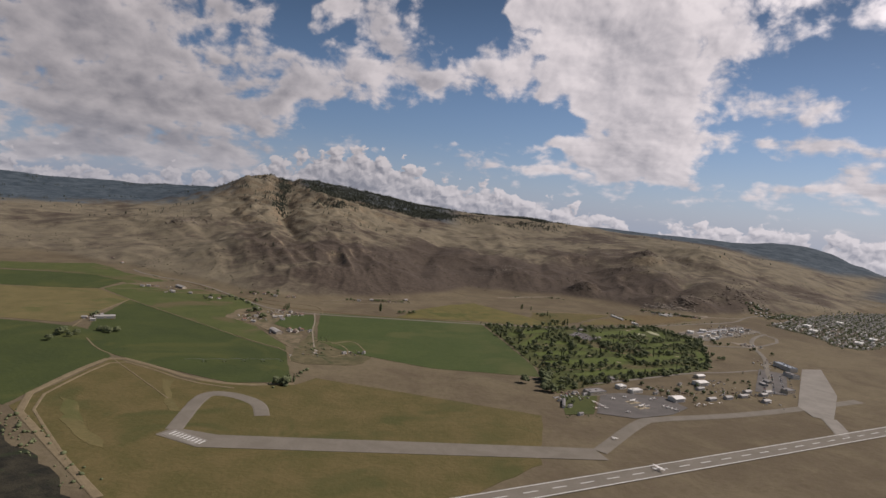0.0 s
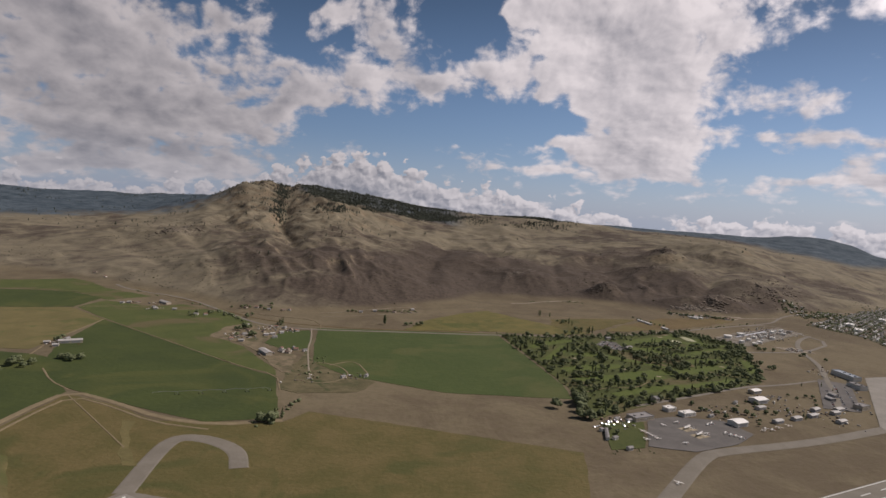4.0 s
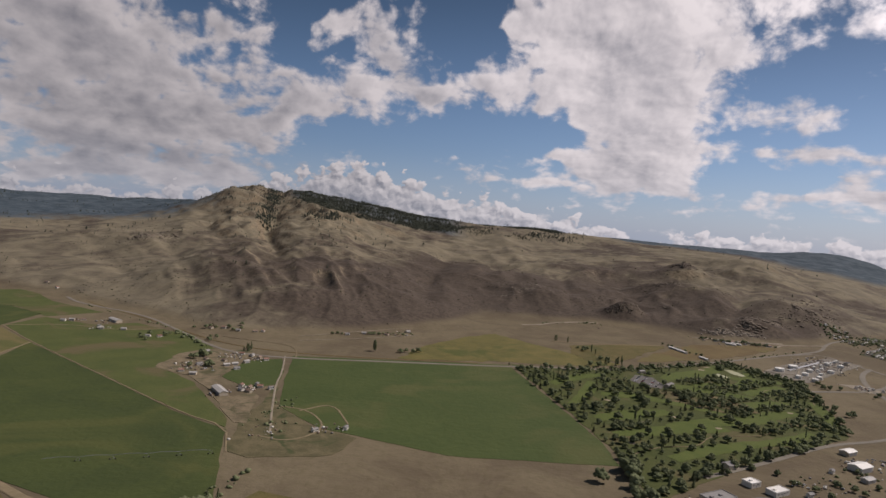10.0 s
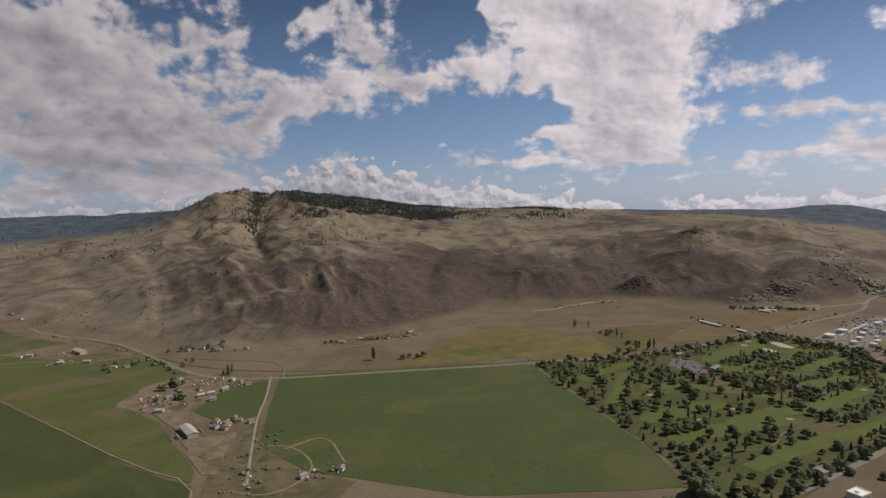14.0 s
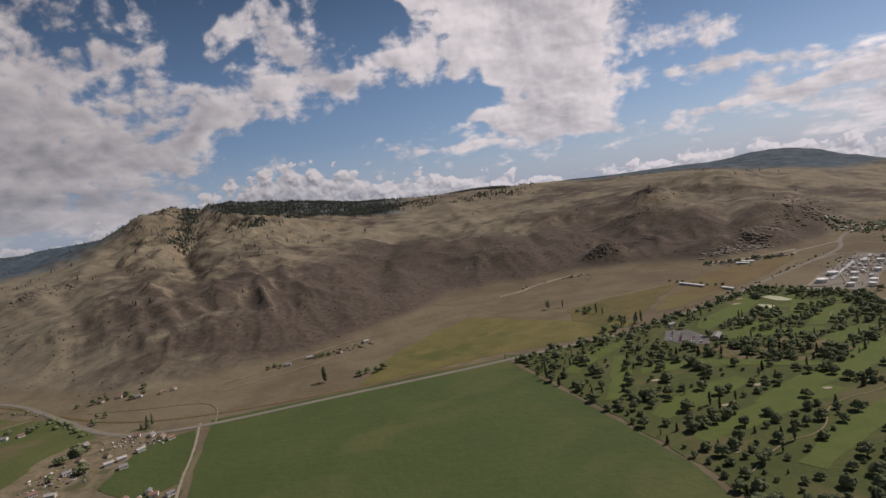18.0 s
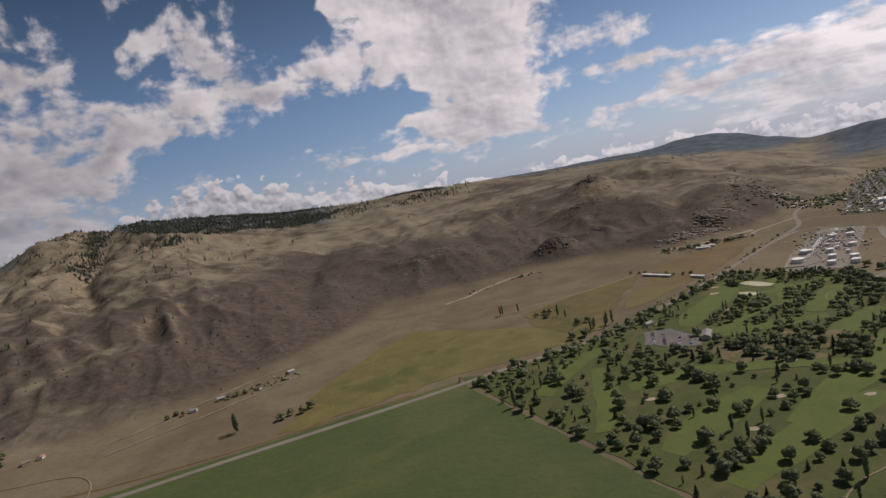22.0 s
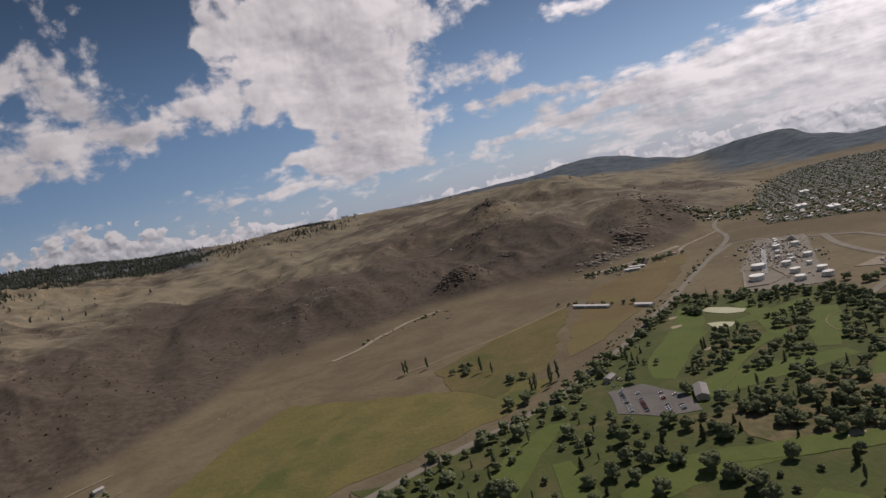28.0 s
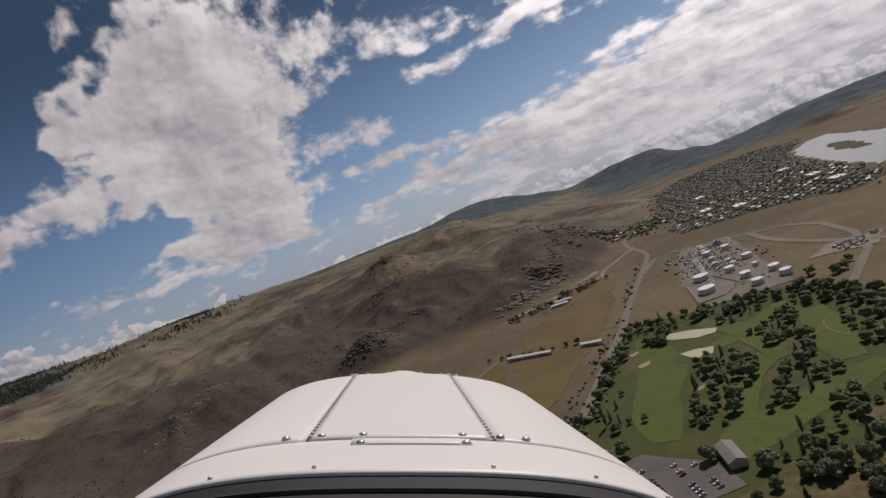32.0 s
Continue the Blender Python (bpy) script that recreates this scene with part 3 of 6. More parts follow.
def ground_height(x, y):
    dx, dy = x - CENTRE[0], y - CENTRE[1]
    if math.hypot(dx, dy) < np.interp(math.degrees(math.atan2(dx, dy)), AZ, FOOT) - 80:
        return 0.0
    return float(land(np.array([float(x)]), np.array([float(y)]))[0])


# ---- materials of the valley ----
CROP = mottled("crop_green", (0.046, 0.062, 0.021), (0.060, 0.077, 0.024), 60, third=(0.076, 0.086, 0.028), bump=0.3)
CROP_LIGHT = mottled("crop_light", (0.066, 0.084, 0.027), (0.090, 0.102, 0.034), 40, third=(0.118, 0.100, 0.050), bump=0.3)
CROP_BRIGHT = mottled("crop_bright", (0.054, 0.076, 0.024), (0.066, 0.087, 0.028), 70, third=(0.084, 0.094, 0.034), bump=0.3)
HAY = mottled("hay_field", (0.125, 0.108, 0.046), (0.165, 0.138, 0.060), 40, third=(0.10, 0.105, 0.038), bump=0.3)
PASTURE = mottled("yellow_pasture", (0.105, 0.098, 0.034), (0.155, 0.130, 0.046), 38, third=(0.082, 0.092, 0.028), bump=0.4)
OLIVE = mottled("olive_pasture", (0.094, 0.084, 0.030), (0.138, 0.108, 0.046), 42, third=(0.080, 0.080, 0.028), bump=0.4)
BROWN = mottled("brown_stubble", (0.118, 0.084, 0.040), (0.150, 0.112, 0.052), 50, third=(0.135, 0.115, 0.045), bump=0.3)
LAWN = mottled("golf_lawn", (0.056, 0.070, 0.022), (0.078, 0.088, 0.029), 30, third=(0.104, 0.094, 0.042), bump=0.3)
FAIRWAY = mottled("fairway", (0.076, 0.102, 0.026), (0.098, 0.120, 0.033), 24, bump=0.2)
DRY_ROUGH = mottled("dry_rough", (0.074, 0.076, 0.030), (0.165, 0.128, 0.070), 18, fine=4.0, bump=0.3)
BARE = mottled("bare_earth", (0.118, 0.098, 0.060), (0.215, 0.172, 0.110), 14, fine=3.0, third=(0.085, 0.082, 0.042), bump=0.4)
ROCK = mottled("dark_rock", (0.110, 0.090, 0.070), (0.165, 0.134, 0.104), 6, third=(0.15, 0.12, 0.09), bump=0.6)
PALE_ROCK = mottled("pale_rock", (0.17, 0.145, 0.115), (0.27, 0.23, 0.18), 6, bump=0.6)
GARDEN = mottled("town_gardens", (0.050, 0.056, 0.026), (0.095, 0.085, 0.050), 18, bump=0.4)
SCRUB = mottled("scrub_ground", (0.085, 0.078, 0.040), (0.15, 0.125, 0.07), 16, third=(0.06, 0.07, 0.03), bump=0.4)
GRAVEL = mottled("gravel", (0.21, 0.18, 0.135), (0.29, 0.25, 0.19), 14, bump=0.3)
TRACK = mottled("dirt_track", (0.175, 0.14, 0.085), (0.235, 0.188, 0.115), 10, bump=0.3)
ASPHALT = mottled("asphalt", (0.105, 0.098, 0.09), (0.145, 0.135, 0.122), 18, 0.8, fine=1.2)
OLD_ASPHALT = mottled("old_asphalt", (0.165, 0.148, 0.118), (0.205, 0.185, 0.150), 22, 0.85, fine=1.5)
DARK_ASPHALT = mottled("dark_asphalt", (0.058, 0.056, 0.054), (0.085, 0.082, 0.078), 22, 0.75, fine=1.2)
CONCRETE = mottled("concrete", (0.21, 0.195, 0.165), (0.27, 0.25, 0.215), 25, 0.8, fine=2.0)
LINE_PAINT = painted("line_paint", (0.62, 0.62, 0.58), 0.6)
SAND = mottled("sand", (0.27, 0.225, 0.15), (0.36, 0.31, 0.22), 8)
WHITE_SHEET = painted("white_sheet", (0.74, 0.72, 0.67), 0.55)
WHITE_WALL = painted("white_wall", (0.60, 0.57, 0.51), 0.7)
GREY_SHEET = painted("grey_sheet", (0.36, 0.345, 0.32), 0.6, 0.0, spread=0.3)
GREY_ROOF = painted("grey_roof", (0.215, 0.205, 0.195), 0.8, spread=0.3)
BROWN_ROOF = painted("brown_roof", (0.19, 0.135, 0.10), 0.75, spread=0.3)
RED_ROOF = painted("red_roof", (0.22, 0.125, 0.09), 0.7, spread=0.25)
BLUE_ROOF = painted("blue_roof", (0.26, 0.29, 0.32), 0.7, spread=0.2)
TAN_WALL = painted("tan_wall", (0.46, 0.40, 0.31), 0.7, spread=0.25)
DARK_GLASS = painted("dark_glass", (0.03, 0.035, 0.04), 0.12)
DOOR_GREY = painted("door_grey", (0.30, 0.30, 0.30), 0.5)
BARK = mottled("bark", (0.07, 0.05, 0.035), (0.13, 0.10, 0.07), 0.8)
METAL = painted("bare_metal", (0.5, 0.5, 0.5), 0.35, 0.8)
RUBBER = painted("rubber", (0.03, 0.03, 0.03), 0.8)
RED_PAINT = painted("red_paint", (0.42, 0.05, 0.04), 0.4)
ORANGE = painted("orange_cloth", (0.55, 0.16, 0.04), 0.7)


def water_material(name, colour, rough):
    m, g, shader, place = material(name, rough, 0.0, 0.6)
    n = g.noise(place, 1 / 26.0, 4.0, 0.6)
    g.plug(shader.inputs["Base Color"], g.mix(n, colour, tuple(c * 1.6 for c in colour)))
    bumped(g, shader, g.noise(place, 0.35, 4.0, 0.6), 0.15, 0.3)
    return m


RIVER = water_material("river_water", (0.16, 0.17, 0.165), 0.28)
POND = water_material("pond_water", (0.26, 0.26, 0.15), 0.55)
MARSH = mottled("marsh", (0.018, 0.018, 0.014), (0.05, 0.045, 0.03), 14, third=(0.03, 0.04, 0.02), bump=0.5)


def leaf_material(name, low, high):
    m, g, shader, place = material(name, 0.85, 0.0, 0.08)
    r = g.tree.nodes.new("ShaderNodeObjectInfo").outputs["Random"]
    isle = g.tree.nodes.new("ShaderNodeNewGeometry").outputs["Random Per Island"]
    f = g.math("MULTIPLY_ADD", isle, 0.55, g.math("MULTIPLY", r, 0.45))
    g.plug(shader.inputs["Base Color"], g.mix(f, low, high))
    return m


LEAF = leaf_material("leaf", (0.094, 0.112, 0.058), (0.162, 0.178, 0.094))
LEAF_DARK = leaf_material("needle", (0.052, 0.060, 0.034), (0.092, 0.098, 0.054))
PINE = leaf_material("pine_needle", (0.032, 0.038, 0.030), (0.060, 0.066, 0.048))
LEAF_SCRUB = leaf_material("sage_leaf", (0.028, 0.030, 0.016), (0.060, 0.056, 0.030))

# ---- fields and ground cover ----
patch("field_dark_crop", [(-612, 1144), (-421, 1006), (-291, 911), (-232, 878), (-216, 826), (-186, 735), (-252, 708), (-328, 734), (-428, 775), (-470, 800), (-545, 905), (-573, 975)], 0.25, CROP, "dark green irrigated crop field", "field")
patch("field_light_crop", [(-718, 1236), (-712, 1318), (-609, 1290), (-560, 1330), (-440, 1268), (-368, 1192), (-394, 1075), (-325, 1020), (-240, 905), (-234, 884), (-291, 915), (-421, 1010), (-612, 1148)], 0.25, CROP_LIGHT, "light green hay crop field", "field")
patch("field_hay", [(-880, 1165), (-721, 1226), (-614, 1144), (-590, 978), (-584, 925), (-700, 915), (-900, 1000)], 0.25, HAY, "dry straw-coloured hay field", "field")
patch("field_upper_crop", [(-1150, 1300), (-928, 1383), (-826, 1393), (-733, 1340), (-724, 1232), (-792, 1200), (-900, 1170), (-1150, 1180)], 0.25, CROP, "dark green crop field by the hay field", "field")
patch("field_far_crop", [(-1250, 1420), (-1022, 1505), (-930, 1590), (-802, 1470), (-660, 1400), (-714, 1324), (-818, 1394), (-935, 1390), (-1200, 1330)], 0.25, CROP_LIGHT, "pale green far crop field", "field")
patch("field_side_crop", [(-880, 990), (-700, 905), (-562, 905), (-505, 880), (-452, 790), (-430, 768), (-428, 575), (-560, 600), (-900, 760)], 0.22, CROP, "green crop field beside the dirt road", "field")
patch("field_airfield_grass", [(-424, 760), (-360, 738), (-299, 703), (-180, 722), (-160, 760), (120, 700), (100, 560), (-100, 330), (-240, 425), (-330, 500), (-420, 575)], 0.25, OLIVE, "patchy yellow-green airfield grass", "field")
patch("bare_streak", [(-392, 610), (-372, 600), (-330, 545), (-283, 505), (-300, 503), (-345, 540)], 0.45, HAY, "pale bare streak in the airfield grass", "field", 3.0)
patch("bare_streak_two", [(-330, 700), (-318, 700), (-290, 640), (-262, 600), (-275, 600), (-305, 650)], 0.45, HAY, "pale bare streak beside the track", "field", 3.0)
patch("field_centre_crop", [(-252, 1188), (66, 1244), (104, 1085), (138, 930), (140, 870), (-20, 860), (-150, 905), (-205, 960), (-228, 1060)], 0.25, CROP_BRIGHT, "bright green crop field below the road", "field")
patch("village_field", [(-303, 1052), (-308, 1138), (-262, 1165), (-240, 1100), (-232, 1040), (-258, 1013)], 0.3, CROP_BRIGHT, "small green field beside the farmyard", "field")
patch("yard_farm", [(-400, 1070), (-402, 1150), (-372, 1192), (-312, 1200), (-305, 1140), (-310, 1050), (-286, 985), (-262, 975), (-250, 1000), (-235, 985), (-222, 900), (-235, 900), (-300, 1000), (-345, 1045)], 0.35, BARE, "bare trampled farmyard earth", "yard", 3)
patch("yard_scrub", [(-232, 1040), (-205, 960), (-150, 905), (-110, 885), (-120, 838), (-190, 820), (-215, 830), (-226, 895), (-228, 985)], 0.3, SCRUB, "scrubby waste ground with tracks", "yard", 3)
patch("pasture_north", [(-100, 1226), (-20, 1242), (70, 1265), (190, 1275), (262, 1310), (190, 1365), (60, 1500), (-10, 1430), (-70, 1330)], 0.2, PASTURE, "yellowing pasture under the hills", "field", 4)
patch("pasture_green", [(196, 1448), (239, 1464), (318, 1502), (400, 1515), (345, 1440), (300, 1380), (263, 1340), (205, 1318), (190, 1373)], 0.32, OLIVE, "yellow-green pasture with a lane", "field", 4)
patch("stubble_east", [(415, 1500), (470, 1560), (600, 1600), (660, 1590), (560, 1500), (480, 1440), (340, 1360), (290, 1345), (350, 1430)], 0.3, BROWN, "brown mown stubble field", "field", 4)
patch("marsh_pond", [(-430, 560), (-362, 500), (-300, 455), (-245, 405), (-200, 330), (-420, 330), (-620, 430)], 0.3, MARSH, "dark marshy slough with reeds", "marsh", 5)
GOLF = [(70, 1255), (108, 1090), (142, 925), (146, 850), (152, 796), (214, 853), (333, 939), (443, 1016), (492, 1150), (535, 1290), (497, 1345), (476, 1392), (402, 1362), (330, 1322), (230, 1272), (100, 1238)]
patch("golf_course", GOLF, 0.3, LAWN, "green golf course lawn with worn rough", "golf course", 2)
rng = random.Random(5)
FAIRWAYS = (
    ((150, 1010), (250, 1060), 15), ((160, 960), (300, 1010), 14), ((230, 1000), (380, 1060), 14), ((180, 1120), (270, 1100), 14), ((290, 1190), (400, 1160), 14),
    ((300, 1230), (390, 1290), 15), ((330, 1270), (440, 1360), 14), ((400, 1180), (480, 1240), 13), ((330, 1030), (430, 1100), 13), ((200, 900), (320, 970), 12),
    ((120, 1150), (210, 1230), 12), ((420, 1280), (500, 1270), 13), ((350, 1110), (440, 1150), 12), ((130, 1060), (180, 1180), 9), ((270, 1180), (330, 1200), 10), ((240, 1120), (330, 1060), 9), ((400, 1220), (470, 1330), 10), ((300, 960), (400, 1020), 9), ((450, 1060), (480, 1160), 9), ((330, 1200), (420, 1230), 9),
)
for count, (ax, ay, bx, by, w) in enumerate([(*p, *q, w) for p, q, w in FAIRWAYS]):
    d = Vector((bx - ax, by - ay)).normalized()
    n = Vector((-d.y, d.x))
    pts, bend = [], rng.uniform(-12, 12)
    for side in (1, -1):
        row = []
        for k in range(9):
            f = k / 8
            c = Vector((ax, ay)).lerp(Vector((bx, by)), f) + n * bend * math.sin(math.pi * f)
            row.append(c + n * side * w * (0.35 + 0.65 * math.sin(math.pi * min(max(f, 0.06), 0.94)) ** 0.6))
        pts += row if side == 1 else row[::-1]
    patch("fairway", [tuple(p) for p in pts], 0.40 + 0.012 * count, FAIRWAY, "mown bright green fairway", "fairway", 1.6, 0.04)
patch("dry_rough", [(262, 1172), (297, 1160), (315, 1120), (330, 1080), (300, 1066), (276, 1090), (268, 1140)], 0.57, DRY_ROUGH, "bare brown patch of golf rough", "ground", 5, 0.04)
patch("dry_rough_two", [(345, 1160), (380, 1120), (372, 1090), (345, 1085), (325, 1120)], 0.58, DRY_ROUGH, "bare earth patch among the trees", "ground", 6, 0.04)
patch("golf_pond", [(437, 1304), (446, 1294), (456, 1300), (454, 1322), (448, 1338), (438, 1340), (434, 1326)], 0.66, POND, "small pale green golf pond", "pond", 1.5)
patch("golf_pond", [(402, 1282), (410, 1274), (420, 1280), (418, 1294), (408, 1300)], 0.66, POND, "small murky green golf pond", "pond", 1.5)
for x, y, r in ((250, 1040, 4), (300, 1090, 5), (206, 1010, 4), (392, 1320, 6), (410, 1345, 5), (182, 1090, 4), (330, 1012, 4), (360, 1250, 4), (170, 935, 4), (420, 1100, 4), (230, 960, 3), (290, 1010, 4)):
    patch("sand_bunker", [(x + r * (1 + 0.3 * math.sin(3 * k + x)) * math.cos(k), y + r * 0.7 * math.sin(k)) for k in (0.0, 0.8, 1.6, 2.4, 3.1, 3.9, 4.7, 5.5)], 0.62, SAND, "pale sand bunker on the golf course", "bunker", 0.3)

# ---- roads ----
strip("road_valley", [(-1700, 1990), (-1250, 1830), (-988, 1688), (-905, 1655), (-800, 1514), (-738, 1466), (-589, 1407), (-486, 1312), (-381, 1208), (-330, 1178), (-258, 1172), (-120, 1200), (40, 1226), (118, 1247), (190, 1258), (237, 1270), (283, 1294), (342, 1327), (400, 1365), (481, 1415), (502, 1432), (612, 1506), (705, 1566), (760, 1610), (813, 1690), (880, 1760), (960, 1803), (1120, 1885)], 6, 0.6, OLD_ASPHALT, "grey two-lane valley road", "road")
strip("railway_bed", [(-1000, 1712), (-760, 1500), (-520, 1345), (-420, 1262), (-330, 1215), (-200, 1205), (20, 1240)], 3.5, 0.5, BROWN, "gravel railway bed beside the road", "railway")
strip("road_cross", [(640, 1522), (728, 1566), (740, 1465), (756, 1374), (640, 1262), (516, 1229)], 6, 0.6, OLD_ASPHALT, "grey cross road", "road", 1)
strip("road_airport", [(752, 1446), (693, 1384), (640, 1285), (610, 1160), (560, 1060), (520, 960), (470, 885)], 7, 0.62, OLD_ASPHALT, "grey airport access road", "road")
strip("road_apron", [(214, 860), (300, 915), (400, 985), (470, 1010), (540, 1050)], 5, 0.6, OLD_ASPHALT, "narrow road along the golf course", "road")
strip("farm_lane", [(-263, 1184), (-240, 1090), (-233, 1040), (-209, 948), (-190, 880)], 2.0, 0.5, GRAVEL, "pale gravel farm lane", "lane")
strip("farm_lane", [(-722, 1235), (-612, 1146), (-421, 1008), (-291, 913), (-234, 886), (-212, 826)], 1.7, 0.5, TRACK, "dirt track between crop fields", "lane", 1)
strip("farm_lane", [(-612, 1146), (-592, 980), (-566, 900)], 1.7, 0.5, TRACK, "dirt track to the farmstead", "lane", 1)
strip("dirt_road", [(-240, 422), (-330, 500), (-424, 582), (-432, 700), (-428, 772), (-360, 744), (-299, 711), (-240, 703), (-180, 728)], 6, 0.5, TRACK, "dirt perimeter road", "road", 1)
strip("dirt_road", [(-252, 430), (-340, 516), (-410, 588), (-418, 690), (-415, 755), (-358, 732), (-299, 698), (-240, 690)], 2.5, 0.55, TRACK, "second wheel track of the perimeter road", "road", 1)
strip("farm_lane", [(-510, 845), (-470, 800), (-432, 775)], 1.9, 0.5, TRACK, "rough field track", "lane", 1)
strip("farm_lane", [(-430, 1290), (-340, 1268), (-286, 1262), (-258, 1232), (-246, 1180)], 1.3, 0.5, TRACK, "dirt lane to the foot of the hills", "lane")
strip("farm_lane", [(-209, 960), (-170, 955), (-140, 905), (-165, 860), (-200, 870)], 1.9, 0.5, TRACK, "looping dirt track", "lane")
strip("farm_lane", [(-180, 950), (-150, 985), (-122, 920)], 1.9, 0.5, TRACK, "curved dirt track", "lane")
strip("farm_lane", [(-720, 1236), (-640, 1280), (-560, 1262), (-500, 1300)], 2.2, 0.5, TRACK, "dirt track by the barns", "lane")
strip("pasture_lane", [(169, 1475), (229, 1479), (295, 1489), (404, 1521)], 3, 0.5, TRACK, "faint track across the pasture", "lane")
strip("quarry_road", [(660, 1605), (690, 1640), (743, 1655), (813, 1680)], 5, 0.6, GRAVEL, "gravel road towards the quarry", "road")
strip("dry_wash", [(128, 1640), (150, 1648), (172, 1660), (196, 1690), (225, 1708), (254, 1732), (280, 1742), (318, 1748)], 7, 0.4, GRAVEL, "pale dry creek bed", "creek bed", onland=True)
strip("hill_track", [(-282, 1330), (-250, 1350), (-215, 1385), (-182, 1411), (-140, 1450), (-100, 1475)], 1.4, 0.3, GRAVEL, "pale track along the hill foot", "lane", onland=True)
strip("hill_track", [(-271, 1294), (-220, 1325), (-174, 1353), (-120, 1395), (-85, 1420)], 1.4, 0.3, GRAVEL, "pale lower track along the hill foot", "lane", onland=True)
strip("cart_path", [(158, 900), (200, 935), (240, 940), (270, 985), (330, 990), (380, 1040), (440, 1060)], 0.9, 0.7, TRACK, "pale winding cart path", "path", 3)
strip("cart_path", [(440, 1120), (420, 1180), (455, 1230), (500, 1200), (480, 1150)], 0.9, 0.7, TRACK, "pale looping cart path", "path", 3)

strip("dirt_track", [(-422, 758), (-348, 689), (-292, 636)], 1.3, 0.5, TRACK, "rough dirt track across the airfield grass", "lane")

# ---- airfield ----
AXIS = Vector((0.873, 0.487)).normalized()
ACROSS = Vector((-AXIS.y, AXIS.x))
TURN = math.atan2(AXIS.y, AXIS.x)


def along(u, v):
    """A place on the runway's own axes: u along it, v to its north side."""
    p = Vector((200, 571)) + AXIS * u + ACROSS * v
    return (p.x, p.y)


patch("runway", [along(-420, -17), along(900, -17), along(900, 6), along(-420, 6)], 0.6, OLD_ASPHALT, "long worn asphalt runway", "runway", 0.0)
for k in range(-8, 28):
    patch("runway_mark", [along(k * 31 + 10, -6.0), along(k * 31 + 25, -6.0), along(k * 31 + 25, -5.0), along(k * 31 + 10, -5.0)], 0.68, LINE_PAINT, "white runway centre dash", "road marking", 0.0, 0.05)
for v in (-15.5, 4.5):
    patch("runway_mark", [along(-410, v - 0.5), along(890, v - 0.5), along(890, v + 0.5), along(-410, v + 0.5)], 0.68, LINE_PAINT, "white runway edge line", "road marking", 0.0, 0.05)
strip("taxiway", [(165, 605), (237, 712), (262, 728), (376, 772), (497, 836), (620, 905)], 12.5, 0.55, OLD_ASPHALT, "pale grey taxiway", "taxiway", 2)
patch("airport_apron", [(497, 846), (640, 1092), (682, 1106), (600, 925), (516, 795), (492, 800)], 0.62, CONCRETE, "light concrete terminal apron", "apron", 0.3)
strip("taxiway", [(512, 800), (500, 760), (490, 730)], 16, 0.58, CONCRETE, "concrete taxiway link", "taxiway", 1)
patch("flying_club_apron", [(190, 728), (214, 812), (248, 828), (305, 826), (322, 786), (290, 752), (236, 722)], 0.6, ASPHALT, "grey asphalt parking apron", "apron", 0.5)
patch("club_grass", [(150, 712), (156, 790), (208, 806), (186, 724)], 0.4, LAWN, "green lawn beside the apron", "ground", 1)
patch("old_runway", [(-258, 540), (-212, 522), (170, 585), (160, 612), (-205, 553), (-250, 560)], 0.55, OLD_ASPHALT, "short old runway with a wide head", "runway", 0.0)
patch("runway_head", [(-254, 542), (-216, 526), (-208, 538), (-246, 556)], 0.62, CONCRETE, "pale runway threshold", "runway", 0.0, 0.05)
for n in range(9):
    x, y = -247 + 4.2 * n, 543.5 - 1.8 * n
    patch("threshold_mark", [(x, y), (x + 1.5, y - 0.6), (x + 4.3, y + 7.6), (x + 2.8, y + 8.2)], 0.7, LINE_PAINT, "white threshold bar", "road marking", 0.0, 0.05)
strip("taxiway", [(-248, 556), (-262, 640), (-258, 668), (-230, 668), (-196, 648), (-182, 612)], 13, 0.5, OLD_ASPHALT, "curved old taxiway loop", "taxiway")
patch("terminal_parking", [(549, 1062), (585, 1040), (510, 898), (466, 905)], 0.62, ASPHALT, "busy asphalt terminal car park", "car park", 0.5)
patch("clubhouse_parking", [(243, 1208), (262, 1246), (286, 1236), (290, 1196), (277, 1170), (257, 1182)], 0.6, ASPHALT, "asphalt clubhouse car park", "car park", 1)
patch("tank_yard", [(500, 1338), (570, 1412), (720, 1528), (756, 1476), (640, 1370), (548, 1286)], 0.5, OLD_ASPHALT, "grey gravel tank yard", "yard", 1)
patch("works_yard", [(600, 1300), (640, 1300), (660, 1262), (620, 1250)], 0.5, GRAVEL, "gravel works yard", "yard", 2)

# ---- river ----
patch("river", [(1010, 1400), (1105, 1482), (1230, 1585), (1343, 1672), (1460, 1745), (1580, 1770), (1600, 1730), (1510, 1660), (1420, 1570), (1340, 1500), (1250, 1400), (1150, 1330)], 0.3, RIVER, "wide pale river beyond the town", "river", 6)
patch("river_bar", [(1215, 1480), (1290, 1535), (1370, 1600), (1400, 1640), (1355, 1622), (1275, 1565), (1222, 1515)], 0.6, GARDEN, "low scrubby bar in the river", "sand bar", 6)

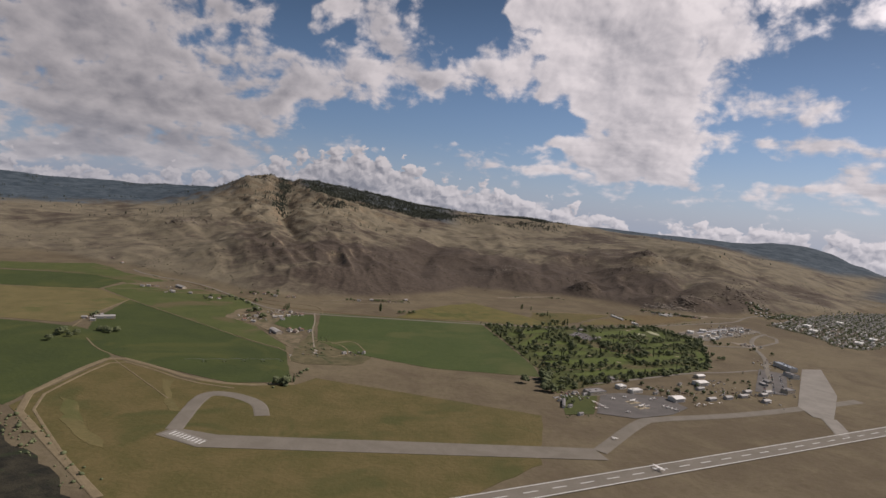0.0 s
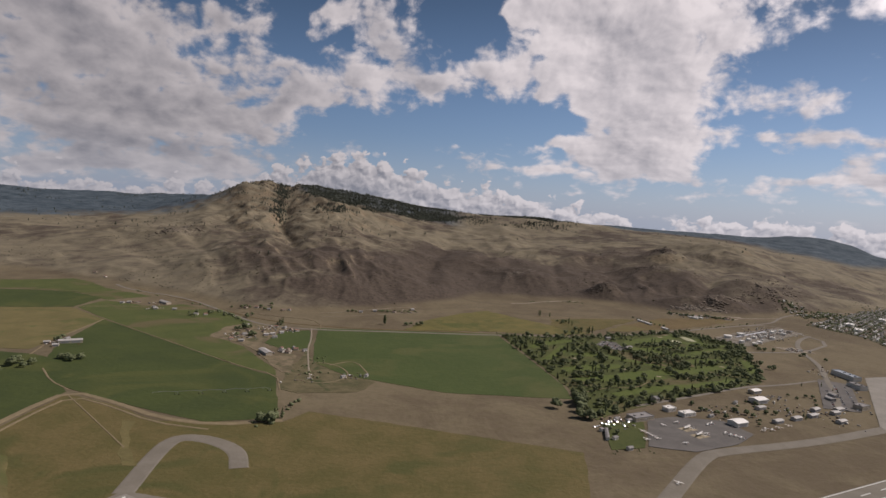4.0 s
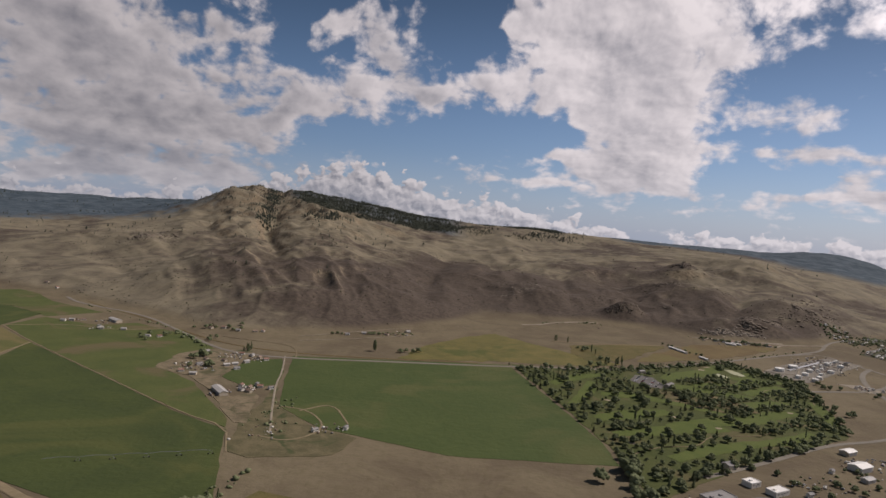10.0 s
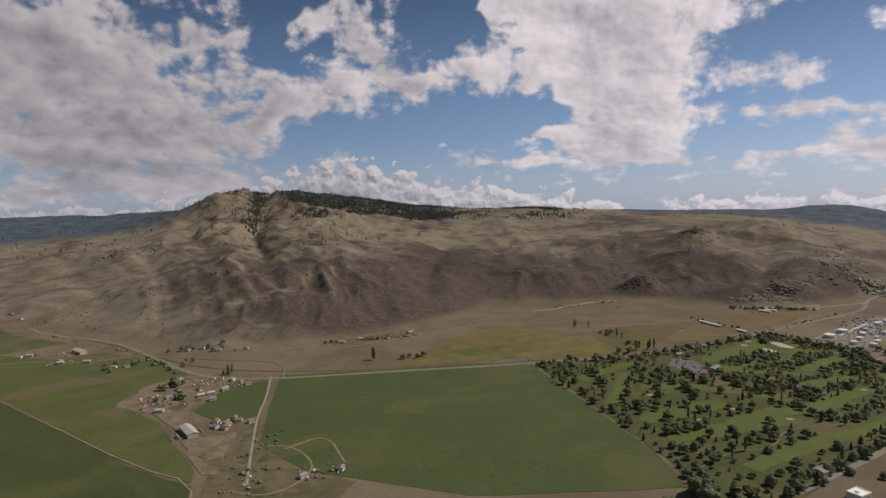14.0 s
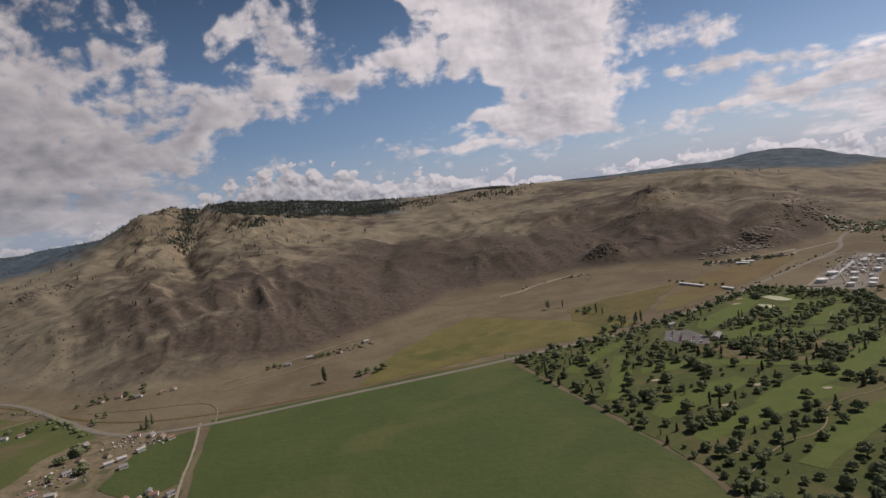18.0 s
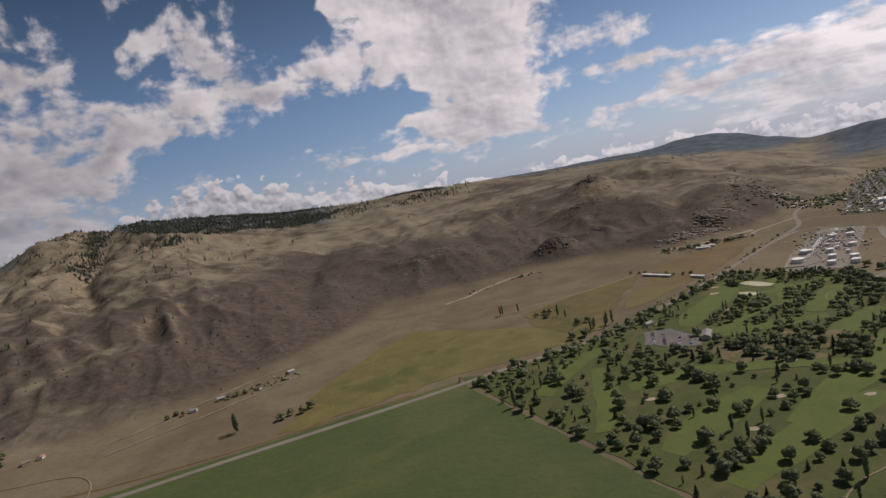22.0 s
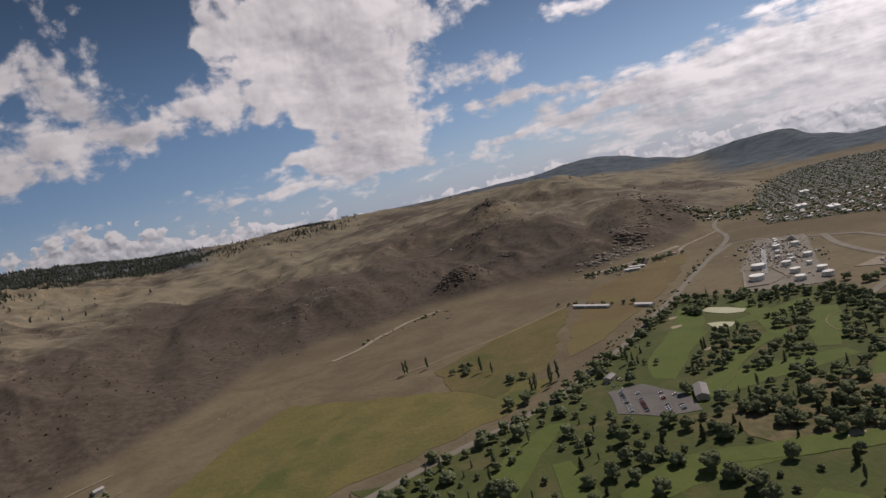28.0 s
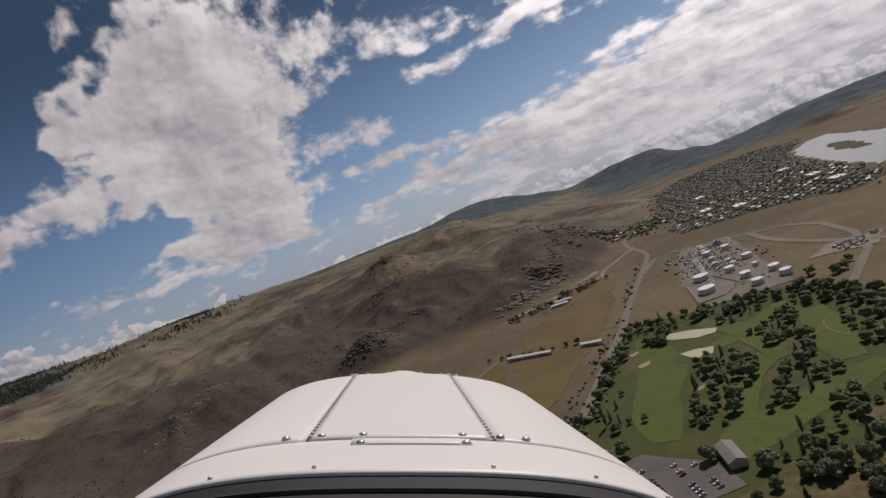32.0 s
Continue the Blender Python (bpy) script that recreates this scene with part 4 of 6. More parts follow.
# ---- trees ----
def leaf_cloud(bm, rng, centre, radius, count, size, squash=0.8):
    """A lobe of foliage: small leaf sprays lying over a rounded volume, a few standing out of it."""
    for _ in range(count):
        d = Vector((rng.gauss(0, 1), rng.gauss(0, 1), rng.gauss(0.25, 1))).normalized()
        p = Vector(centre) + Vector((d.x, d.y, d.z * squash)) * radius * rng.uniform(0.78, 1.08)
        n = (d + 0.5 * Vector((rng.uniform(-1, 1), rng.uniform(-1, 1), rng.uniform(-0.4, 1)))).normalized()
        a = n.orthogonal().normalized()
        a = Matrix.Rotation(rng.uniform(0, 6.28), 3, n) @ a
        b = n.cross(a)
        s = size * rng.uniform(0.6, 1.3)
        v = [bm.verts.new(p + a * s * u + b * s * w + n * s * h) for u, w, h in ((-1, -0.5, -0.2), (0.1, -0.9, 0.1), (1, 0.1, -0.2), (-0.1, 0.9, 0.15))]
        bm.faces.new(v)


def blob(bm, rng, centre, radius, squash=0.8):
    """An uneven leafy lump."""
    before = len(bm.verts)
    bmesh.ops.create_icosphere(bm, subdivisions=2, radius=radius, matrix=Matrix.Translation(centre))
    bm.verts.ensure_lookup_table()
    for v in bm.verts[before:]:
        d = v.co - Vector(centre)
        v.co = Vector(centre) + Vector((d.x, d.y, d.z * squash)) * rng.uniform(0.8, 1.12)


def limb(bm, a, b, ra, rb, sides=6):
    d = (Vector(b) - Vector(a))
    m = Matrix.Translation(a) @ d.to_track_quat("Z", "Y").to_matrix().to_4x4()
    lathe(bm, ((ra, 0.0), ((ra + rb) / 2, d.length * 0.5), (rb, d.length)), sides, m)


def make_tree(kind, seed, label):
    rng = random.Random(seed)
    tree = root("tree", label, "tree", "trees of the valley")
    wood, crown = bmesh.new(), bmesh.new()
    if kind == "broad":
        limb(wood, (0, 0, -0.3), (rng.uniform(-.4, .4), rng.uniform(-.4, .4), 3.6), 0.55, 0.36)
        for k in range(15):
            a, z = 2.4 * k + rng.uniform(-.5, .5), rng.uniform(2.6, 8.6)
            r = rng.uniform(2.2, 4.9) * (1.0 - max(0, z - 5.5) * 0.15)
            c = Vector((r * math.cos(a), r * math.sin(a), z))
            limb(wood, (0, 0, 2.2 + rng.uniform(0, 1)), c, 0.26, 0.06, 5)
            q = rng.uniform(1.7, 2.8)
            blob(crown, rng, c, q * 0.86)
            leaf_cloud(crown, rng, c, q, 44, 0.5)
        blob(crown, rng, Vector((0, 0, 5.6)), 4.2)
        leaf_cloud(crown, rng, (0, 0, 7.0), 3.4, 90, 0.55)
    elif kind == "poplar":
        limb(wood, (0, 0, -0.3), (0, 0, 9), 0.45, 0.2)
        for k in range(14):
            z = 2.2 + k * 1.05
            q = 1.6 * math.sin(math.pi * min(0.95, (k + 1.5) / 15)) ** 0.6 + 0.2
            c = Vector((rng.uniform(-.6, .6), rng.uniform(-.6, .6), z))
            limb(wood, (0, 0, z - 1.2), c + Vector((rng.uniform(-1, 1), rng.uniform(-1, 1), 0.4)), 0.12, 0.04, 4)
            blob(crown, rng, c, q * 0.7, 1.1)
            leaf_cloud(crown, rng, c, q, 46, 0.45, 1.2)
    else:
        limb(wood, (0, 0, -0.3), (0, 0, 11.5), 0.35, 0.05)
        for k in range(13):
            z, q = 1.4 + k * 0.82, 2.9 * (1 - k / 13.5)
            for n in range(6):
                a = rng.uniform(0, 6.28)
                c = Vector((q * 0.62 * math.cos(a), q * 0.62 * math.sin(a), z + rng.uniform(-.3, .3)))
                limb(wood, (0, 0, z + 0.2), c, 0.08, 0.02, 4)
                leaf_cloud(crown, rng, c, q * 0.42 + 0.2, 13, 0.36, 0.6)
            blob(crown, rng, Vector((0, 0, z)), q * 0.55, 0.9)
    part("trunk", wood, BARK, tree)
    part("crown", crown, LEAF_DARK if kind == "conifer" else LEAF, tree)
    return tree


TREES = {
    "broad": [make_tree("broad", n, "full-crowned dark green broadleaf tree on grass") for n in range(4)],
    "poplar": [make_tree("poplar", 10 + n, "tall slim dark green poplar tree") for n in range(2)],
    "conifer": [make_tree("conifer", 20 + n, "pointed dark green conifer tree") for n in range(2)],
}
tree_rng = random.Random(41)
PLANTED = []


def plant(kind, x, y, size=1.0, group="trees of the valley"):
    """Note one tree for planting: its model, place, turn, width, height and group."""
    PLANTED.append((tree_rng.choice(TREES[kind]), x, y, tree_rng.uniform(0, 6.28), size * tree_rng.uniform(0.9, 1.15), size, group))


def plant_all(single=292):
    """The trees nearest to the middle of the course stand singly, the others are joined."""
    order = sorted(PLANTED, key=lambda p: math.hypot(p[1] - 190, p[2] - 1020))
    used, rest = set(), []
    for n, (model, x, y, turn, wide, tall, group) in enumerate(order):
        m = Matrix.Translation((x, y, ground_height(x, y) + 0.3)) @ Matrix.Rotation(turn, 4, "Z")
        if model not in used:
            used.add(model)
            ob = model
            ob.matrix_basis = m
        elif n < single:
            ob = copy_thing(model, m)
        else:
            rest.append((model, m @ Matrix.Diagonal((wide, wide, tall, 1))))
            continue
        ob.scale = (wide, wide, tall)
        ob["group"] = group
    co, faces, base = [], [], 0
    for model, m in rest:
        for child in model.children:
            if child.name.startswith("crown"):
                me = child.data
                v = np.empty(len(me.vertices) * 3, np.float32)
                me.vertices.foreach_get("co", v)
                v = v.reshape(-1, 3)
                k = np.array(m)
                co.append(v @ k[:3, :3].T + k[:3, 3])
                faces += [[i + base for i in p.vertices] for p in me.polygons if len(p.vertices) == 3 or p.index % 5 < 1]
                base += len(v)
    me = bpy.data.meshes.new("distant_trees")
    me.from_pydata(np.concatenate(co).tolist(), [], faces)
    me.materials.append(LEAF)
    tagged(new("distant_trees", me), "dark green trees along fields and far fairways", "trees", kind="stuff")


# the large trees of the golf course that stand alone
BIG_WEST = (
    (158, 1090), (198, 1115), (190, 1083), (160, 1047), (229, 1114), (259, 1134), (206, 1050), (175, 1012), (213, 1033), (223, 1036), (171, 980), (197, 968),
    (222, 1143), (222, 1131), (251, 1170), (231, 1087), (229, 1100), (140, 1138), (142, 1126), (141, 1170), (191, 1145), (219, 1172), (203, 1208), (181, 1234),
)
BIG_EAST = (
    (252, 1030), (270, 1041), (261, 1095), (305, 1103), (305, 1133), (299, 1141), (290, 1198), (292, 1169), (338, 1121), (351, 1164), (360, 1161), (344, 1107),
    (347, 1080), (317, 1047), (301, 1047), (266, 1000), (220, 967), (203, 938), (222, 980), (182, 949), (224, 951), (235, 955), (316, 1037), (283, 1246),
)
taken = []
for n, (x, y) in enumerate(BIG_WEST + BIG_EAST):
    plant("broad", x, y, tree_rng.uniform(0.7, 1.0) if n < len(BIG_WEST) else tree_rng.uniform(0.62, 0.9), "golf course trees")
    taken.append((x, y))


def on_fairway(x, y):
    for (ax, ay), (bx, by), w in FAIRWAYS:
        d = Vector((bx - ax, by - ay))
        f = max(0, min(1, ((x - ax) * d.x + (y - ay) * d.y) / d.length_squared))
        if math.hypot(x - ax - d.x * f, y - ay - d.y * f) < w * 0.9:
            return True
    return False


# belts of trees along the edges of the course, then groups between the fairways
BELTS = (
    ((72, 1250), (104, 1110), 9), ((84, 1225), (110, 1130), 7), ((148, 800), (146, 900), 6), ((160, 812), (215, 862), 8), ((215, 862), (330, 944), 12), ((330, 944), (440, 1020), 10),
    ((445, 1025), (490, 1150), 9), ((492, 1160), (528, 1285), 14), ((478, 1180), (510, 1290), 12), ((480, 1300), (520, 1290), 6), ((470, 1330), (500, 1335), 7), ((230, 1264), (330, 1312), 7), ((336, 1316), (400, 1356), 4), ((405, 1358), (470, 1392), 3),
    ((110, 1236), (225, 1262), 12), ((425, 1322), (440, 1345), 6),
)
for (ax, ay), (bx, by), n in BELTS:
    for k in range(n):
        f = (k + tree_rng.uniform(0.1, 0.9)) / n
        x, y = ax + (bx - ax) * f + tree_rng.gauss(0, 4), ay + (by - ay) * f + tree_rng.gauss(0, 4)
        plant(tree_rng.choices(("broad", "conifer", "poplar"), (7, 1, 0.6))[0], x, y, tree_rng.uniform(0.5, 0.95), "golf course trees")
        taken.append((x, y))
count = 0
for _ in range(16000):
    if count >= 620:
        break
    x, y = tree_rng.uniform(80, 530), tree_rng.uniform(810, 1390)
    if not inside(x, y, GOLF) or on_fairway(x, y) or 238 < x < 296 and 1165 < y < 1250 or 398 < x < 458 and 1278 < y < 1340:
        continue
    clump = float(fractal(np.array([x]), np.array([y]), 60, 2, 61)[0])
    if clump < tree_rng.uniform(0.38, 0.60) - (0.16 if x > 290 and y > 1000 else 0) or any((x - a) ** 2 + (y - b) ** 2 < (40 if x > 290 and y > 1000 else 95) for a, b in taken):
        continue
    plant(tree_rng.choices(("broad", "conifer", "poplar"), (6, 1.2, 0.4))[0], x, y, tree_rng.choice((0.3, 0.38, 0.46, 0.56, 0.66, 0.82)), "golf course trees")
    taken.append((x, y))
    count += 1

# single rows and clumps in the valley: kind, x, y, number, spread, size
for kind, x, y, n, spread, size in (
    ("poplar", -145, 1262, 3, 5, 1.0), ("broad", -92, 1268, 4, 10, 0.8), ("poplar", 187, 1478, 2, 6, 0.8), ("poplar", 199, 1466, 1, 2, 0.8), ("broad", 214, 1408, 6, 9, 0.7),
    ("poplar", 226, 1384, 2, 4, 0.8), ("broad", 231, 1340, 3, 5, 0.7), ("poplar", 236, 1300, 4, 6, 1.0), ("poplar", 250, 1304, 3, 5, 0.9), ("broad", 205, 1285, 4, 9, 0.8),
    ("broad", 440, 1500, 0, 5, 0.6), ("broad", -505, 885, 5, 7, 0.8), ("broad", -535, 850, 5, 9, 1.0), ("broad", -590, 985, 4, 9, 0.6), ("broad", -495, 1232, 5, 9, 0.6), ("broad", -478, 1256, 4, 7, 0.6),
    ("broad", -366, 1150, 7, 10, 0.8), ("broad", -340, 1095, 5, 9, 0.7), ("conifer", -330, 1196, 5, 6, 0.9), ("broad", -405, 1268, 5, 12, 0.5), ("broad", -440, 1330, 4, 8, 0.6), ("broad", -400, 1338, 5, 9, 0.6),
    ("broad", -195, 720, 5, 9, 1.0), ("conifer", -190, 742, 2, 4, 0.9), ("broad", -215, 1370, 3, 9, 0.5), ("broad", -165, 1395, 4, 8, 0.5), ("broad", 135, 812, 5, 9, 1.1), ("broad", 142, 850, 4, 8, 1.2),
    ("broad", 340, 850, 6, 16, 0.5), ("conifer", 418, 868, 4, 9, 0.6), ("broad", 505, 1120, 4, 9, 0.7), ("broad", 566, 1255, 4, 10, 0.7), ("broad", 180, 850, 4, 9, 0.7), ("broad", 620, 1215, 3, 9, 0.6), ("broad", 300, 850, 7, 12, 0.5), ("broad", 372, 880, 5, 12, 0.45), ("broad", 455, 930, 6, 14, 0.45), ("conifer", 520, 1010, 4, 16, 0.5), ("broad", 160, 770, 4, 8, 0.6),
):
    for _ in range(n):
        plant(kind, x + tree_rng.gauss(0, spread), y + tree_rng.gauss(0, spread), size * tree_rng.uniform(0.75, 1.2))
for k in range(9):
    plant("broad", 400 + k * 4.6 + tree_rng.gauss(0, 2), 1532 - k * 12 + tree_rng.gauss(0, 2), tree_rng.uniform(0.35, 0.6))
for k in range(26):
    f = k / 25
    plant("broad", 520 + 130 * f + tree_rng.gauss(0, 6), 1640 - 40 * f + tree_rng.gauss(0, 8), tree_rng.uniform(0.4, 0.75), "trees round the farm houses")


plant_all()


def scatter_mesh(name, places, shape, mat, label, category, vary=0.35, seed=3):
    """Many small plants in one mesh: shape is a list of points and faces."""
    rng = np.random.default_rng(seed)
    pts, faces = np.array(shape[0], float), np.array(shape[1], np.int32)
    n = len(places)
    p = np.array(places, float)
    size = p[:, 3:4] * rng.uniform(1 - vary, 1 + vary, (n, 1))
    turn = rng.uniform(0, 6.28, n)
    c, s = np.cos(turn)[:, None], np.sin(turn)[:, None]
    jig = pts[None] * rng.uniform(0.75, 1.25, (n, len(pts), 1))
    x = (jig[..., 0] * c - jig[..., 1] * s) * size + p[:, 0:1]
    y = (jig[..., 0] * s + jig[..., 1] * c) * size + p[:, 1:2]
    z = jig[..., 2] * size + p[:, 2:3]
    co = np.stack([x, y, z], -1).reshape(-1, 3)
    f = (faces[None] + (np.arange(n) * len(pts))[:, None, None]).reshape(-1, faces.shape[1])
    me = bpy.data.meshes.new(name)
    me.vertices.add(len(co))
    me.vertices.foreach_set("co", co.ravel())
    me.loops.add(f.size)
    me.loops.foreach_set("vertex_index", f.ravel().astype(np.int32))
    me.polygons.add(len(f))
    me.polygons.foreach_set("loop_start", np.arange(0, f.size, f.shape[1], dtype=np.int32))
    me.update(calc_edges=True)
    me.materials.append(mat)
    return tagged(new(name, me), label, category, kind="stuff")


def tuft_shape():
    """A lumpy bush of triangles."""
    bm = bmesh.new()
    bmesh.ops.create_icosphere(bm, subdivisions=1, radius=1.0)
    pts = [(v.co.x, v.co.y, v.co.z * 0.75 + 0.45) for v in bm.verts]
    faces = [[v.index for v in f.verts] for f in bm.faces]
    bm.free()
    return pts, faces


def pine_shape():
    """Three ragged skirts of needles round a stem."""
    pts, faces = [], []
    for z0, z1, r in ((0.5, 1.9, 0.95), (1.4, 2.8, 0.72), (2.3, 3.8, 0.45)):
        base = len(pts)
        pts.append((0, 0, z1))
        for k in range(7):
            q = r * (1.15 if k % 2 else 0.7)
            pts.append((q * math.cos(k * 0.8976), q * math.sin(k * 0.8976), z0 + (0.25 if k % 2 else 0)))
        for k in range(7):
            faces.append([base, base + 1 + k, base + 1 + (k + 1) % 7])
    base = len(pts)
    pts += [(0.1, 0, -0.3), (-0.05, 0.09, -0.3), (-0.05, -0.09, -0.3), (0, 0, 1.0)]
    faces += [[base, base + 1, base + 3], [base + 1, base + 2, base + 3], [base + 2, base, base + 3]]
    return pts, faces


def hill_places(n, seed, keep, size, span=(-46, 60), reach=(900, 4250)):
    """Random places on the hills for which keep(x, y, z, azimuth, radius) gives the chance."""
    rng = np.random.default_rng(seed)
    a, r = np.radians(rng.uniform(*span, n)), np.sqrt(rng.uniform(reach[0] ** 2, reach[1] ** 2, n))
    x, y = CENTRE[0] + r * np.sin(a), CENTRE[1] + r * np.cos(a)
    z = land(x, y)
    chance = keep(x, y, z, np.degrees(a), r)
    ok = (rng.uniform(0, 1, n) < chance) & (z > 3)
    s = rng.uniform(*size, n)
    return np.stack([x, y, z - 0.3, s], -1)[ok]


def summit_woods(x, y, z, az, r):
    stand = fractal(x, y, 240, 4, 91)
    top = np.clip((z - 175) / 60, 0, 1) * np.clip((az + 25) / 4, 0, 1) * np.clip((2 - az) / 6, 0, 1)
    east = np.clip((az + 16) / 3, 0, 1)
    gully = np.exp(-(((az + 18.2 + (3300 - r) * 0.0012) / 0.55) ** 2)) * np.clip((z - 100) / 40, 0, 1)
    far = np.clip((r - 3000) / 500, 0, 1) * np.clip((az + 8) / 4, 0, 1) * np.clip((12 - az) / 5, 0, 1)
    wedge = np.clip((z - smooth_table(az, CREST) + 62 + 30 * (stand - 0.5)) / 14, 0, 1) * np.clip((az + 17) / 0.8, 0, 1) * np.clip((0 - az) / 3, 0, 1) * np.clip((r - 2500) / 300, 0, 1)
    return np.clip(1.2 * wedge * np.clip((stand - 0.30) * 5, 0.25, 1) + 2.4 * top * (0.10 + 0.9 * east) * np.clip((stand - 0.40) * 6, 0.06, 1) + gully * 0.9 + far * np.clip((stand - 0.5) * 8, 0, 0.6), 0, 1)


def loose_pines(x, y, z, az, r):
    stand = fractal(x, y, 150, 4, 97)
    return np.clip((stand - 0.52) * 5, 0, 1) * np.clip((z - 55) / 80, 0, 1) * np.clip((-2 - az) / 10, 0.06, 1) * 0.5


def brush_or_shade(x, y, z, az, r):
    stand = fractal(x, y, 110, 4, 55)
    return np.clip((stand - 0.46) * 6, 0.02, 1) * np.clip((2600 - r) / 900, 0, 1)


scatter_mesh("pine_woods", hill_places(120000, 2, summit_woods, (1.8, 3.6), (-26, 14), (2300, 4200)), pine_shape(), PINE, "dark pine woods on the summit ridge", "forest")
scatter_mesh("scattered_pines", hill_places(36000, 3, loose_pines, (1.6, 3.0)), pine_shape(), PINE, "scattered dark pines on the slopes", "trees")
scatter_mesh("sage_brush", hill_places(52000, 4, brush_or_shade, (0.5, 1.5)), tuft_shape(), LEAF_SCRUB, "low grey-green sage brush on the hills", "shrubs")


def line_places(lines, seed):
    rng, out = np.random.default_rng(seed), []
    for ax, ay, bx, by, n, spread, size in lines:
        for f in rng.uniform(0, 1, n):
            x, y = ax + (bx - ax) * f + rng.normal(0, spread), ay + (by - ay) * f + rng.normal(0, spread)
            out.append((x, y, ground_height(x, y) + 0.1, size * rng.uniform(0.5, 1.4)))
    return np.array(out)


scatter_mesh("roadside_shrubs", line_places((
    (-720, 1452, -500, 1318, 26, 3, 1.6), (-480, 1300, -390, 1205, 40, 2.5, 2.2), (237, 1258, 480, 1404, 130, 3.5, 1.9), (170, 1240, 300, 1302, 70, 4, 1.9), (240, 1282, 470, 1418, 60, 2.5, 1.3), (480, 1420, 700, 1575, 34, 3, 1.5),
    (160, 1670, 320, 1750, 30, 8, 1.8), (500, 1650, 660, 1620, 40, 9, 2.0), (-220, 900, -190, 1000, 20, 6, 1.5), (-205, 700, -180, 790, 24, 5, 2.2), (-215, 950, -180, 880, 18, 8, 1.3),
    (-160, 1400, -90, 1440, 26, 8, 1.4), (150, 700, 190, 720, 14, 5, 1.0), (300, 860, 420, 900, 24, 10, 1.4), (-420, 560, -260, 430, 60, 9, 1.5), (-500, 500, -330, 380, 70, 30, 1.6), (880, 1700, 980, 1790, 40, 16, 2.2),
), 9), tuft_shape(), LEAF, "dusty green roadside shrubs", "shrubs")


def rock_shape():
    """An angular boulder or ledge."""
    bm = bmesh.new()
    bmesh.ops.create_icosphere(bm, subdivisions=1, radius=1.0)
    pts = [(v.co.x * 1.25, v.co.y, v.co.z * 0.42 + 0.05) for v in bm.verts]
    faces = [[v.index for v in f.verts] for f in bm.faces]
    bm.free()
    return pts, faces


def outcrops(places, seed):
    """Ledges of rock in clusters: x, y, half width, half depth, number, size."""
    rng, out = np.random.default_rng(seed), []
    for x, y, w, d, n, size in places:
        n = int(n * 2.6)
        px, py = x + rng.normal(0, w * 0.5, n), y + rng.normal(0, d * 0.5, n)
        for a, b, z in zip(px, py, land(px, py)):
            out.append((a, b, z - 0.2 * size, size * rng.uniform(0.2, 0.75)))
    return np.array(out)


scatter_mesh("dark_outcrops", outcrops((
    (390, 1830, 46, 30, 60, 5), (428, 1848, 34, 24, 30, 4), (762, 2420, 44, 40, 70, 7), (612, 2135, 50, 30, 60, 5), (700, 1765, 40, 22, 80, 9), (660, 1722, 26, 18, 60, 9), (760, 1800, 46, 24, 60, 8), (960, 1960, 40, 60, 60, 8), (1010, 2080, 40, 60, 60, 8), (880, 1900, 30, 60, 50, 8),
    (830, 1850, 60, 30, 60, 5), (520, 1930, 34, 20, 30, 5), (-1010, 2190, 60, 50, 60, 7), (-940, 2215, 50, 40, 50, 7), (300, 1700, 30, 20, 16, 4), (900, 2050, 70, 40, 50, 6), (-1150, 3500, 160, 90, 120, 9), (-1000, 3560, 160, 80, 90, 9), (-860, 3500, 150, 90, 70, 9),
), 71), rock_shape(), ROCK, "dark broken rock outcrops on the hills", "rocks")
scatter_mesh("pale_outcrops", outcrops((
    (170, 1962, 50, 16, 50, 4), (215, 2030, 60, 20, 46, 4), (120, 1930, 40, 14, 30, 4), (578, 1694, 40, 16, 60, 7), (630, 1690, 40, 14, 50, 6), (-960, 2180, 70, 50, 70, 6), (-1060, 2350, 90, 60, 60, 7), (-760, 2500, 120, 80, 50, 6), (-620, 1900, 120, 60, 40, 4), (-1100, 3400, 150, 90, 70, 8), (20, 1560, 40, 20, 20, 2),
), 72), rock_shape(), PALE_ROCK, "pale weathered rock ledges on the hills", "rocks")
patch("quarry_floor", [(500, 1650), (560, 1672), (640, 1664), (720, 1690), (700, 1650), (600, 1640)], 0.5, GRAVEL, "pale gravel quarry floor under the cliff", "quarry", 4)

# ---- buildings ----
def gable(bm, w, d, h, rise, over=0.4):
    """A pitched roof with thickness over a w x d plan at height h, ridge along x."""
    t = 0.25
    for side in (1, -1):
        a = [Vector((sx * (w / 2 + over), side * (d / 2 + over), h - over * rise * 2 / d)) for sx in (-1, 1)]
        b = [Vector((sx * (w / 2 + over), 0, h + rise)) for sx in (1, -1)]
        low = [bm.verts.new(p) for p in a + b]
        up = [bm.verts.new(p + Vector((0, 0, t))) for p in a + b]
        bm.faces.new(low)
        bm.faces.new(up[::-1])
        for k in range(4):
            bm.faces.new((low[k], low[(k + 1) % 4], up[(k + 1) % 4], up[k]))
    bmesh.ops.recalc_face_normals(bm, faces=bm.faces[:])


